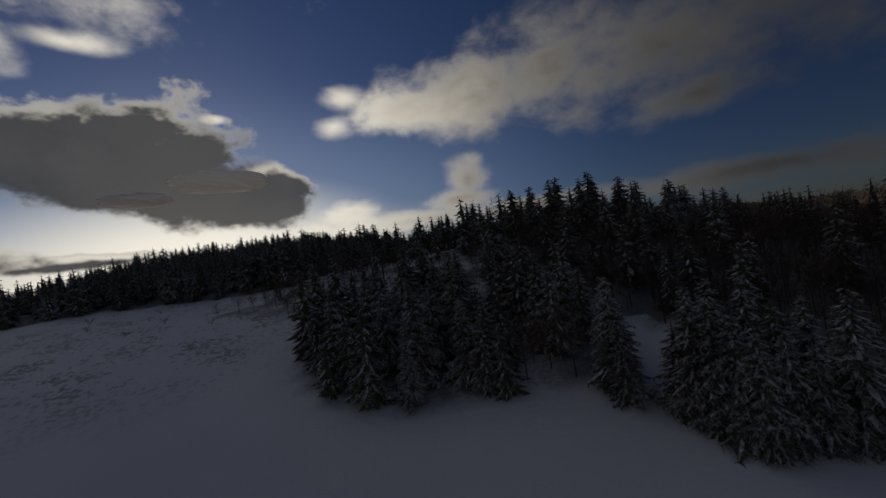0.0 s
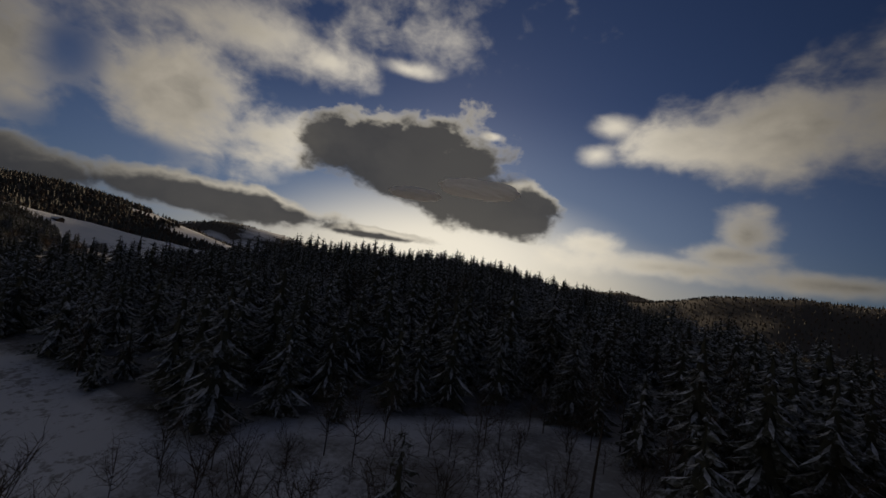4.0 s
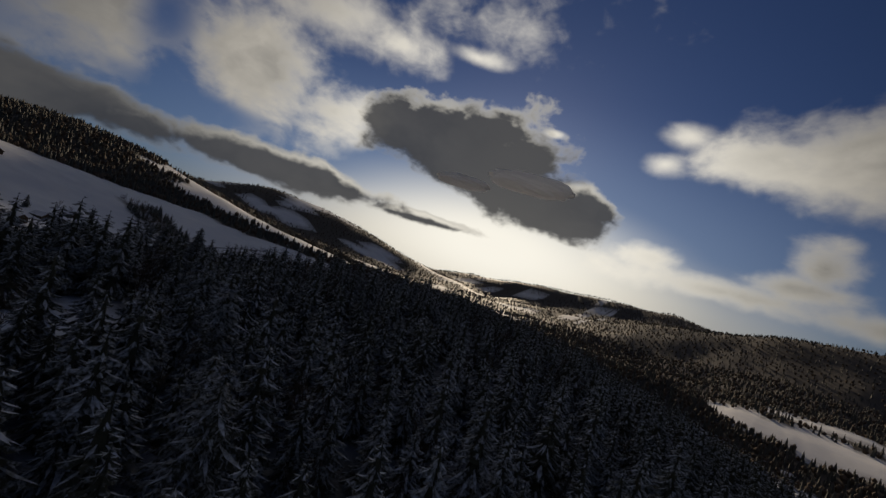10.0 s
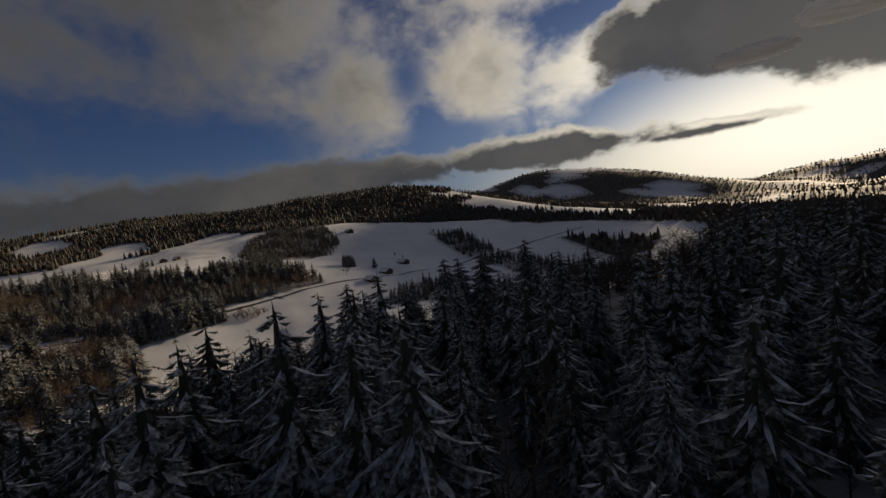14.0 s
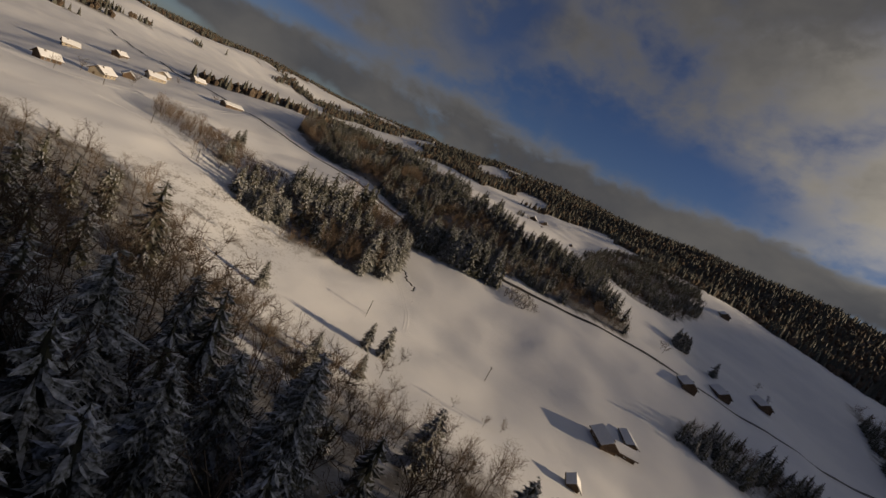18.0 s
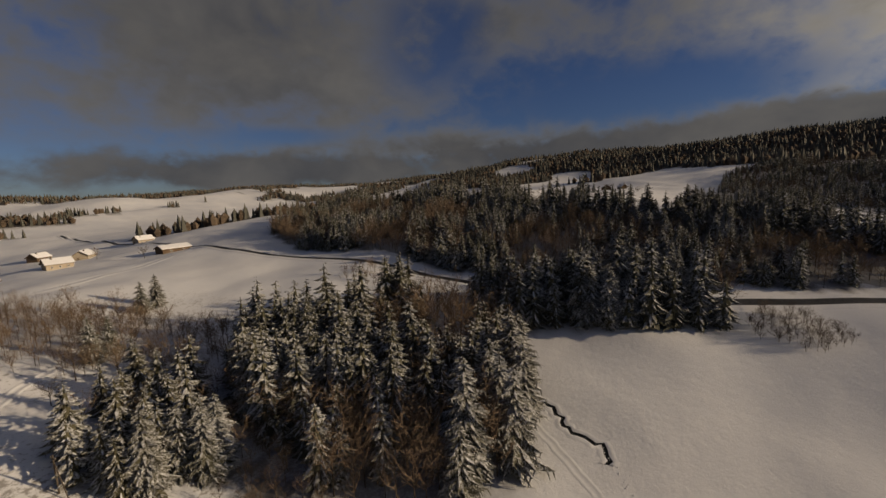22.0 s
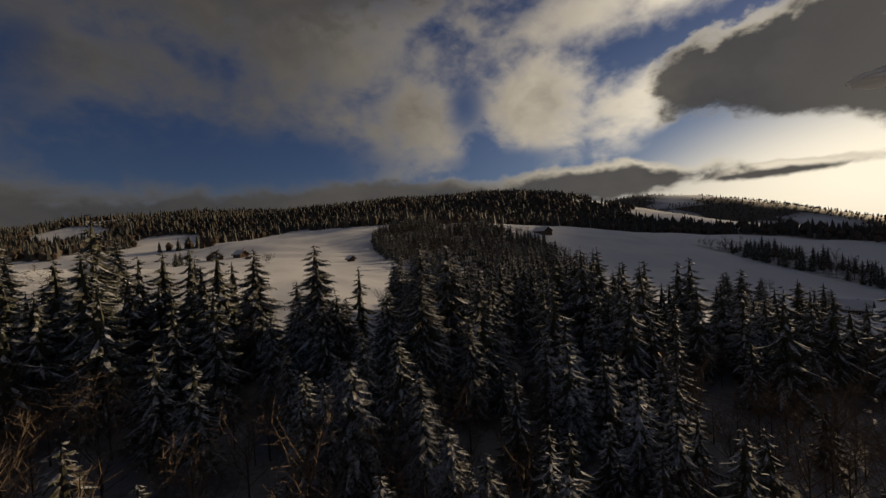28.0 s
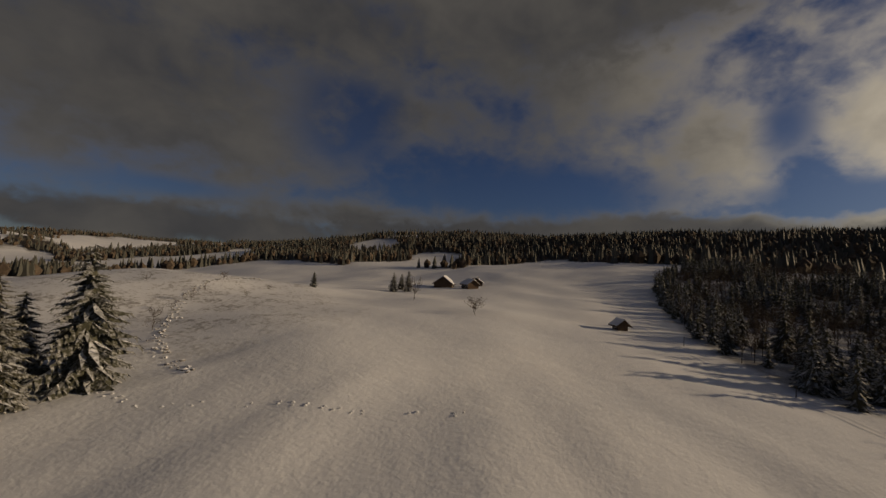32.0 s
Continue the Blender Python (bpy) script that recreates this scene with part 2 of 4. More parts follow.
def mat_snow_ground():
    m, nt, b = material("snow_ground", 0.75)
    p = world_place(nt)
    fine, mid, wide = node_noise(nt, p, 1.6, 6, 0.6), node_noise(nt, p, 0.12, 4), node_noise(nt, p, 0.02, 3)
    at = nt.nodes.new("ShaderNodeAttribute")
    at.attribute_name = "wooded"
    at2 = nt.nodes.new("ShaderNodeAttribute")
    at2.attribute_name = "tussock"
    snow = node_mix(nt, node_ramp(nt, wide, 0.35, 0.65), (0.76, 0.77, 0.80), (0.84, 0.84, 0.85))
    # needles, twigs, bare litter under the woods, strong enough to darken snow between trees
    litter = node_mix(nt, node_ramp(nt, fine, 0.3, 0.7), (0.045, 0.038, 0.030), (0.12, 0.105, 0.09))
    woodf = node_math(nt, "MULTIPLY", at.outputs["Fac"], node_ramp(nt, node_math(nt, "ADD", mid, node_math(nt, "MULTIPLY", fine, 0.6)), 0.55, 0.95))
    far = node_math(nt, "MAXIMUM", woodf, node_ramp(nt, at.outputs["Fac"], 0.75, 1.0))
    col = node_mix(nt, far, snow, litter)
    grass = node_noise(nt, p, 0.9, 5, 0.7)
    tf = node_math(nt, "MULTIPLY", at2.outputs["Fac"], node_math(nt, "MULTIPLY", node_ramp(nt, node_math(nt, "ADD", grass, node_math(nt, "MULTIPLY", mid, 0.6)), 0.80, 0.95), 0.62))
    col = node_mix(nt, tf, col, (0.11, 0.085, 0.055))
    nt.links.new(col, b.inputs["Base Color"])
    drift = node_noise(nt, p, 0.5, 4, 0.55)
    h = node_math(nt, "ADD", node_math(nt, "MULTIPLY", fine, 0.28), node_math(nt, "ADD", mid, node_math(nt, "MULTIPLY", drift, 0.2)))
    set_bump(nt, b, h, 0.45, 0.5)
    return m


def mat_needles(name="snowy_needles", dark=(0.032, 0.036, 0.022), light=(0.085, 0.082, 0.048), snow=0.32):
    m, nt, b = material(name, 0.7)
    p = world_place(nt)
    g = nt.nodes.new("ShaderNodeNewGeometry")
    sep = nt.nodes.new("ShaderNodeSeparateXYZ")
    nt.links.new(g.outputs["Normal"], sep.inputs[0])
    n1, n2 = node_noise(nt, p, 2.2, 4), node_noise(nt, p, 0.06, 3)
    green = node_mix(nt, n1, dark, light)
    oi = nt.nodes.new("ShaderNodeObjectInfo")
    green = node_mix(nt, node_math(nt, "MULTIPLY", oi.outputs["Random"], 0.45), green, (0.065, 0.052, 0.024))
    f = node_math(nt, "ADD", sep.outputs[2], node_math(nt, "MULTIPLY", node_math(nt, "SUBTRACT", n1, 0.5), 1.5))
    f = node_math(nt, "ADD", f, node_math(nt, "MULTIPLY", node_math(nt, "SUBTRACT", n2, 0.5), 0.8))
    f = node_math(nt, "MULTIPLY", node_ramp(nt, f, 0.95 - snow, 1.55 - snow), 0.88)
    nt.links.new(node_mix(nt, f, green, (0.74, 0.75, 0.78)), b.inputs["Base Color"])
    return m


M_SNOW = mat_snow_ground()
M_NEEDLE = mat_needles(dark=(0.046, 0.050, 0.036), light=(0.110, 0.106, 0.072), snow=0.31)
M_BOUGH_SNOW = mat_two("bough_snow", (0.22, 0.22, 0.20), (0.80, 0.81, 0.84), 1.6, 0.8)
# paler, greyer copy for the far woods: distance haze put into its colour
M_NEEDLE_HAZED = mat_needles("hazed_far_needles", (0.066, 0.070, 0.066), (0.115, 0.118, 0.106), 0.25)
M_BARK = mat_two("spruce_bark", (0.045, 0.034, 0.026), (0.10, 0.078, 0.06), 6.0, 0.9, 0.5)
M_TWIG = mat_two("bare_twigs", (0.060, 0.044, 0.032), (0.145, 0.110, 0.080), 1.2, 0.9)
M_TWIG_RED = mat_two("russet_twigs", (0.11, 0.080, 0.057), (0.23, 0.170, 0.120), 1.0, 0.9)
M_ROOFSNOW = mat_two("roof_snow", (0.74, 0.75, 0.78), (0.83, 0.83, 0.84), 1.5, 0.75, 0.2)
M_WOOD = mat_two("weathered_planks", (0.075, 0.050, 0.032), (0.15, 0.105, 0.07), 3.0, 0.85, 0.3)
M_PLASTER = mat_two("plaster", (0.33, 0.28, 0.21), (0.43, 0.37, 0.29), 2.0, 0.9, 0.2)
M_GLASS, _nt, _b = material("window_glass", 0.12)
_b.inputs["Base Color"].default_value = (0.02, 0.024, 0.03, 1)
M_ROAD = mat_two("wet_asphalt", (0.022, 0.023, 0.026), (0.055, 0.056, 0.06), 1.5, 0.55, 0.15)
M_WATER, _nt, _b = material("stream_water", 0.15)
_b.inputs["Base Color"].default_value = (0.012, 0.013, 0.014, 1)
M_STONE = mat_two("field_stone", (0.13, 0.12, 0.11), (0.28, 0.26, 0.24), 4.0, 0.9, 0.6)
M_POLE = mat_two("creosoted_pole", (0.05, 0.04, 0.032), (0.11, 0.09, 0.072), 5.0, 0.85)

# ---------------- relief ----------------
RX = np.array([-1020, -900, -780, -660, -540, -420, -300, -180, -60, 60, 180.0])
RY = np.array([-60, 60, 180, 300, 420, 540, 660.0])
RELIEF = np.array([
    [-8, -31, 4, -1, -16, -26, -59], [-53, -49, -29, -23, -18, -35, -66], [-61, -51, -44, -58, -75, -79, -82], [-42, -35, -30, -27, -84, -104, -103],
    [-47, -53, -60, -35, -74, -106, -137], [-79, -70, -102, -150, -132, -109, -158], [-94, -47, -59, -122, -66, -22, -96], [-122, -82, -44, -39, -4, 18, -62],
    [-144, -121, -67, -56, -55, -46, -121], [-144, -110, -56, -61, -78, -78, -142], [-135, -99, -70, -93, -124, -122, -134]], float)
# far hills: x, y, height, half length, half breadth, turn in degrees
HILLS = [
    (-3040, 2280, 352, 660, 460, 57), (760, 3350, 345, 1080, 560, 165), (330, 1900, 55, 420, 260, 170), (-2250, 150, 88, 900, 560, 90), (-1330, 640, 36, 330, 260, 0), (-1640, 440, 84, 330, 420, 0),
    (-1480, -330, 62, 380, 300, 60), (-1700, -1700, 75, 700, 600, 40), (-300, -1500, 60, 800, 500, 0), (-1150, 4300, 215, 1300, 300, 8), (3200, 1500, 215, 900, 700, 90),
    (2400, -1500, 200, 900, 900, 0), (-3300, -900, 220, 900, 700, 90),
]


def smooth(a, b, v):
    t = np.clip((v - a) / (b - a), 0, 1)
    return t * t * (3 - 2 * t)


_rng = np.random.RandomState(5)
WAVES = [(k * math.cos(q), k * math.sin(q), p) for k, q, p in zip(np.repeat([1.0, 1.9, 3.7, 7.1], 5), _rng.uniform(0, 6.28, 20), _rng.uniform(0, 6.28, 20))]


def rolls(x, y, length, octaves=4):
    """Smooth noise, about -1 to 1."""
    out = 0.0
    for i, (a, b, p) in enumerate(WAVES[:octaves * 5]):
        out = out + np.sin((a * x + b * y) * 6.283 / length + p + 1.7 * np.sin((b * x - a * y) * 3.1 / length + 2 * p)) / (1.0, 1.9, 3.7, 7.1)[i // 5] / 3.0
    return out


def ground(x, y):
    x, y = np.asarray(x, float), np.asarray(y, float)
    wx = np.exp(-((x[..., None] - RX) ** 2) / (2 * 105.0**2)) + 1e-12
    wy = np.exp(-((y[..., None] - RY) ** 2) / (2 * 105.0**2)) + 1e-12
    wx, wy = wx / wx.sum(-1, keepdims=True), wy / wy.sum(-1, keepdims=True)
    near = ((wx @ RELIEF) * wy).sum(-1)
    vale = 110 * np.maximum(smooth(560, 960, y), smooth(260, 720, x)) * smooth(-480, -60, x)
    far = -80 - np.maximum(125 * smooth(650, 2000, y + 0.15 * x), vale)
    for hx, hy, hh, ra, rb, turn in HILLS:
        c, s = math.cos(radians(turn)), math.sin(radians(turn))
        u, v = (c * (x - hx) + s * (y - hy)) / ra, (-s * (x - hx) + c * (y - hy)) / rb
        far = far + hh * np.exp(-0.5 * (u * u + v * v))
    dist = np.hypot(np.maximum(np.maximum(-1000 - x, x - 150), 0), np.maximum(np.maximum(-60 - y, y - 650), 0))
    k = smooth(0, 420, dist)
    far = far + rolls(x, y, 900.0, 3) * 16 * smooth(200, 900, dist)
    knoll = 9 * np.exp(-0.5 * (((x - 40) / 40) ** 2 + ((y - 214) / 32) ** 2))
    knoll = knoll + 7 * np.exp(-0.5 * (((x + 694) / 42) ** 2 + ((y - 112) / 34) ** 2))
    knoll = knoll - 6 * np.exp(-0.5 * (((x + 125) / 65) ** 2 + ((y - 505) / 75) ** 2))
    # drift ridges down the west pasture, fanned to streak it in the camera's view
    fan = np.arctan2(y - 214, x + 722)
    drift = 0.34 * np.sin(fan * 46 + 1.5 * np.sin(fan * 19)) * smooth(34, 80, np.hypot(x + 722, y - 214)) * smooth(60, 35, np.hypot((x + 660) * 0.75, y - 238))
    return near * (1 - k) + far * k + knoll + drift + rolls(x, y, 130.0, 3) * 1.0 + rolls(x + 31, y, 34.0, 2) * 0.12


def inside(poly, x, y):
    x, y = np.asarray(x, float), np.asarray(y, float)
    res = np.zeros(x.shape, bool)
    n = len(poly)
    for i in range(n):
        (x0, y0), (x1, y1) = poly[i], poly[(i + 1) % n]
        res ^= ((y0 > y) != (y1 > y)) & (x < (x1 - x0) * (y - y0) / ((y1 - y0) or 1e-9) + x0)
    return res


def near_line(pts, x, y):
    """Distance to a polyline."""
    x, y = np.asarray(x, float), np.asarray(y, float)
    best = np.full(x.shape, 1e9)
    for (x0, y0), (x1, y1) in zip(pts, pts[1:]):
        dx, dy = x1 - x0, y1 - y0
        t = np.clip(((x - x0) * dx + (y - y0) * dy) / (dx * dx + dy * dy), 0, 1)
        best = np.minimum(best, np.hypot(x - x0 - t * dx, y - y0 - t * dy))
    return best


# woods, by their outlines
FRONT_COPSE = [(-30, 146), (-31, 166), (-14, 172), (12, 168), (26, 160), (24, 133), (2, 134), (-16, 137)]
HOME_WOOD = [(-230, 200), (-140, 196), (-105, 207), (-57, 211), (-24, 246), (4, 228), (12, 170), (24, 160), (44, 136), (84, 98), (150, 70), (150, 640), (100, 720), (-250, 720), (-350, 620), (-368, 520), (-346, 450), (-318, 410),
             (-300, 335), (-300, 300), (-308, 222)]
GLADES = [(-596, 262, 13), (-160, 383, 15), (-236, 431, 10), (10, 369, 12), (24, 381, 13), (66, 436, 20)]
GLADE_BRUSH = [(-60, 184), (-50, 208), (-24, 244), (6, 230), (24, 204), (14, 172), (-12, 172), (-34, 172)]
KNOLL_BRUSH = [(14, 172), (26, 158), (44, 133), (84, 95), (150, 68), (150, 212), (46, 222), (24, 200)]
GAP_BRUSH = [(-376, 235), (-382, 206), (-390, 202), (-384, 225), (-386, 250), (-384, 264), (-364, 250)]
BANK_SCRUB = [(-300, 310), (-307, 225), (-315, 225), (-311, 300), (-326, 345), (-344, 400), (-318, 410)]
FIELD_WOOD = [(-386, 250), (-388, 262), (-398, 272), (-412, 277), (-424, 276), (-442, 262), (-458, 238), (-454, 205), (-404, 186), (-390, 200), (-384, 225)]
LITTLE_COPSE = [(-353, 222), (-356, 205), (-370, 194), (-382, 203), (-376, 235), (-362, 236)]
LANE_SCRUB = [(-338, 120), (-352, 168), (-366, 180), (-384, 198), (-402, 190), (-400, 160), (-372, 120), (-350, 95)]
ROAD = [(-430, -420), (-436, -200), (-446, -60), (-456, 60), (-479, 155), (-485, 196), (-492, 240), (-507, 290), (-529, 328), (-552, 365), (-580, 406), (-606, 456), (-640, 515), (-684, 582), (-730, 690), (-760, 800)]
ROADSIDE_WOOD = [(-458, 238), (-474, 262), (-490, 294), (-500, 306), (-512, 300), (-498, 262), (-486, 228), (-470, 222)]
HILL_WOOD = [(-494, 150), (-495, 195), (-503, 240), (-519, 288), (-540, 334), (-566, 380), (-592, 372), (-602, 346), (-614, 312), (-602, 290), (-598, 240), (-612, 205), (-640, 170), (-655, 60), (-610, -30), (-540, -30), (-490, 30), (-478, 90)]
FIELD_EDGE_WOOD = [(-801, 266), (-735, 271), (-701, 292), (-718, 306), (-697, 326), (-690, 346), (-740, 388), (-830, 405), (-960, 380), (-1000, 300), (-880, 262)]
PASTURE_COPSE = [(-598, 270), (-606, 268), (-618, 274), (-632, 286), (-646, 298), (-662, 318), (-650, 332), (-622, 334), (-604, 320), (-590, 286)]
RAVINE_WOOD = [(-860, 556), (-690, 568), (-588, 602), (-545, 690), (-570, 726), (-640, 650), (-720, 622), (-850, 612)]
BROOK_COPSE = [(-495, 432), (-518, 430), (-558, 468), (-576, 505), (-542, 512), (-505, 468)]
NEAR_BOX = (-1000, 170, -120, 740)
MEADOWS = [  # far open fields: x, y, half sizes, turn
    (300, 1440, 430, 115, -14), (60, 1150, 150, 45, 12), (330, 1130, 190, 42, 8), (430, 1240, 160, 30, 0), (180, 1010, 140, 44, 8), (150, 1720, 160, 60, -10), (-40, 1570, 90, 40, -10), (-1120, 1010, 420, 170, 30), (-740, 810, 170, 55, 30), (-520, 770, 90, 45, 20), (-900, 930, 160, 50, 30), (-1900, 1500, 350, 160, 30), (-2600, 1850, 240, 80, 40),
    (-2850, 2150, 100, 260, 30), (-1000, 440, 60, 40, 0), (-1080, 150, 150, 70, 10), (-420, -320, 380, 170, 0), (-700, -600, 300, 200, 30), (-150, -150, 330, 130, 0), (-1000, -420, 200, 120, 30),
    (-300, -1000, 700, 300, 0), (-1300, -1100, 400, 260, 30), (700, 500, 250, 120, 0), (-1330, -260, 120, 50, 30), (-860, -120, 170, 110, 20),
]


def spruce_cover(x, y):
    c = inside(FRONT_COPSE, x, y) | inside(HOME_WOOD, x, y) | inside(FIELD_WOOD, x, y) | inside(LITTLE_COPSE, x, y) | inside(ROADSIDE_WOOD, x, y) | inside(HILL_WOOD, x, y) | inside(FIELD_EDGE_WOOD, x, y) | inside(PASTURE_COPSE, x, y) | inside(BROOK_COPSE, x, y) | inside(RAVINE_WOOD, x, y)
    for gx, gy, gr in GLADES:
        c &= np.hypot(x - gx, (y - gy) * 1.2) > gr * (1 + 0.25 * np.sin(np.arctan2(y - gy, x - gx) * 3))
    return c & (near_line(ROAD, x, y) > 7)


def far_wood(x, y):
    """1 where the far country is wooded."""
    c = (rolls(x + 400, y - 200, 620.0, 3) > -0.30) | ((y > 900) & (x > -900)) | ((x < -950) & (rolls(x + 400, y - 200, 620.0, 3) > -0.62)) | (np.hypot(x + 1330, (y - 600) * 0.8) < 420) | (np.hypot(x + 1640, (y - 440) * 0.8) < 460)
    for mx, my, ra, rb, turn in MEADOWS:
        cs, sn = math.cos(radians(turn)), math.sin(radians(turn))
        u, v = (cs * (x - mx) + sn * (y - my)) / ra, (-sn * (x - mx) + cs * (y - my)) / rb
        c &= (u * u + v * v) > 1 + 0.3 * rolls(x, y, 160.0, 2)
    return c & (near_line(ROAD, x, y) > 12)


def in_box(x, y):
    return (x > NEAR_BOX[0]) & (x < NEAR_BOX[1]) & (y > NEAR_BOX[2]) & (y < NEAR_BOX[3])


def mesh_from(name, verts, faces, mats, mat_index=None, smooth_shade=False):
    """verts: array (n, 3); faces: array (m, 3) or (m, 4)."""
    me = bpy.data.meshes.new(name)
    verts, faces = np.asarray(verts, np.float32), np.asarray(faces, np.int32)
    k = faces.shape[1]
    me.vertices.add(len(verts))
    me.vertices.foreach_set("co", verts.ravel())
    me.loops.add(len(faces) * k)
    me.loops.foreach_set("vertex_index", faces.ravel())
    me.polygons.add(len(faces))
    me.polygons.foreach_set("loop_start", np.arange(len(faces), dtype=np.int32) * k)
    for m in mats:
        me.materials.append(m)
    if mat_index is not None:
        me.polygons.foreach_set("material_index", np.asarray(mat_index, np.int32))
    me.polygons.foreach_set("use_smooth", np.full(len(faces), smooth_shade))
    me.update(calc_edges=True)
    return me


def axis_lines(lo, hi, fine, far_lo, far_hi, grow):
    mid = list(np.arange(lo, hi + 0.1, fine))
    left, s = [], fine
    v = lo
    while v > far_lo:
        s *= grow
        v -= s
        left.append(v)
    right, s, v = [], fine, hi
    while v < far_hi:
        s *= grow
        v += s
        right.append(v)
    return np.array(left[::-1] + mid + right)


def build_ground():
    xs = axis_lines(-800, 100, 4.0, -5000, 4300, 1.045)
    ys = axis_lines(40, 500, 4.0, -4300, 5000, 1.045)
    X, Y = np.meshgrid(xs, ys, indexing="ij")
    Z = ground(X, Y)
    n, m = X.shape
    idx = np.arange(n * m).reshape(n, m)
    faces = np.stack([idx[:-1, :-1], idx[1:, :-1], idx[1:, 1:], idx[:-1, 1:]], -1).reshape(-1, 4)
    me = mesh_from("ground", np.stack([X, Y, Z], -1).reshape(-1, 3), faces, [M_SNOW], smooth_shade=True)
    # weights raised where snow between the trees came out too bright
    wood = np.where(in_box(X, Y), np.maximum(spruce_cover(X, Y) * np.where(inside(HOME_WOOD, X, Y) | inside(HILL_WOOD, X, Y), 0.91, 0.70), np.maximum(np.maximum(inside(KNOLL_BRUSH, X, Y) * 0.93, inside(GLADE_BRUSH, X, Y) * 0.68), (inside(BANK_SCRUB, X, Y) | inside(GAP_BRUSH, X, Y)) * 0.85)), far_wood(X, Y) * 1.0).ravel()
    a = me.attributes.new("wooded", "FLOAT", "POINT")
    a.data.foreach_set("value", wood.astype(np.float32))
    tus = np.zeros(X.shape)
    for cx, cy, r in ((-345, 238, 40), (-75, 178, 45), (-668, 150, 55), (-330, 260, 30), (-30, 195, 30), (-372, 150, 45), (-325, 240, 40), (-700, 115, 45)):
        tus = np.maximum(tus, smooth(1.2, 0.6, np.hypot(X - cx, Y - cy) / r))
    a = me.attributes.new("tussock", "FLOAT", "POINT")
    a.data.foreach_set("value", tus.ravel().astype(np.float32))
    tagged(new("ground", me), "rolling snow-covered fields and wooded hills reaching the horizon", "ground", kind="structure")


build_ground()


# ---------------- trees ----------------
def blades(rng, height, width, whorls, arms, twigs, droop=0.5, gap=0.12, ragged=0.22, snow=0.85):
    """The boughs of a spruce: rings of drooping sprays, each a ridge with hanging sides and a line of snow lying along it.
    Returns verts, triangles and material indices (0 needles, 2 snow)."""
    V, F, M = [], [], []

    def tri(mi, *p):
        k = len(V)
        V.extend(p)
        F.append((k, k + 1, k + 2))
        M.append(mi)

    up = Vector((0, 0, 1))
    for w in range(whorls):
        t = (w + 0.5) / whorls
        z0 = height * (gap + (1 - gap) * t**0.95)
        reach = width * 0.5 * ((1 - t) ** 0.66 * 0.92 + 0.08) * (0.6 + 0.4 * min(1, t / 0.12))
        n = max(5, int(arms * (1 - 0.4 * t)))
        ph = rng.uniform(0, 6.28)
        for i in range(n):
            a = ph + 6.283 * i / n + rng.normal(0, 0.2)
            L = reach * max(0.35, 1 + rng.normal(0, ragged))
            zz = z0 + rng.normal(0, height / whorls * 0.3)
            ca, sa = math.cos(a), math.sin(a)
            dr = droop * (1.2 - 0.85 * t) * L * rng.uniform(0.65, 1.3)
            out, side = Vector((ca, sa, 0)), Vector((-sa, ca, 0))
            P = [out * 0.05 * L + up * (zz + 0.05 * L), out * 0.55 * L + up * (zz - dr * 0.55), out * L + up * (zz - dr * 0.92)]
            wd = 0.17 * L + 0.10
            hang = up * (0.75 * wd)
            if twigs:
                for sg in (1, -1):
                    q = P[1] + side * sg * wd - hang
                    tri(0, P[0], q, P[1])
                    tri(0, P[1], q, P[2])
            else:
                tri(0, P[0], P[1] + side * wd * 1.3 - hang, P[2])
                tri(0, P[0], P[2], P[1] - side * wd * 1.3 - hang)
            for k in range(twigs):
                f = (k + 0.9) / (twigs + 0.5)
                q = P[0].lerp(P[1], f / 0.55) if f < 0.55 else P[1].lerp(P[2], (f - 0.55) / 0.45)
                for sg in (1, -1):
                    ll = (L * (0.36 - 0.16 * f) + 0.12) * rng.uniform(0.7, 1.3)
                    tri(0, q, q + out * ll * 0.30 - up * ll * 0.05, q + side * sg * ll * 0.8 + out * ll * 0.65 - up * ll * 0.6)
            if rng.random() < snow:
                lift, sw = up * (0.04 + 0.012 * L), side * (0.035 + 0.062 * L) * rng.uniform(0.6, 1.3)
                p0, p1, p2 = P[0].lerp(P[1], rng.uniform(0.1, 0.4)) + lift, P[1] + lift, P[2] + lift * 0.6
                tri(2, p0, p1 - sw, p1 + sw)
                tri(2, p1 - sw, p2, p1 + sw)
                if twigs > 2:
                    for sg in (1, -1):
                        ll = L * rng.uniform(0.16, 0.30)
                        q = p0.lerp(p2, rng.uniform(0.35, 0.7))
                        tri(2, q, q + out * ll * 0.22, q + side * sg * ll * 0.8 + out * ll * 0.65 - up * ll * 0.5)
    # the dense dark heart of the crown
    for w in range(4):
        t0, t1 = w / 4.4, (w + 1.5) / 4.4
        n, ph = 7, rng.uniform(0, 6.28)
        base, tip = [], Vector((0, 0, height * min(0.98, gap + (1 - gap) * t1)))
        for i in range(n):
            a = ph + 6.283 * i / n
            r = width * 0.5 * (1 - t0) * rng.uniform(0.35, 0.6)
            base.append(Vector((math.cos(a) * r, math.sin(a) * r, height * (gap + (1 - gap) * t0) - rng.uniform(0, 0.06) * height)))
        for i in range(n):
            tri(0, base[i], base[(i + 1) % n], tip)
    tri(0, Vector((0.12, 0, height * 0.93)), Vector((-0.12, 0.05, height * 0.93)), Vector((0, 0, height * 1.01)))
    tri(0, Vector((0, 0.12, height * 0.93)), Vector((0.05, -0.12, height * 0.93)), Vector((0, 0, height * 1.01)))
    return np.array([tuple(v) for v in V]), np.array(F), np.array(M)


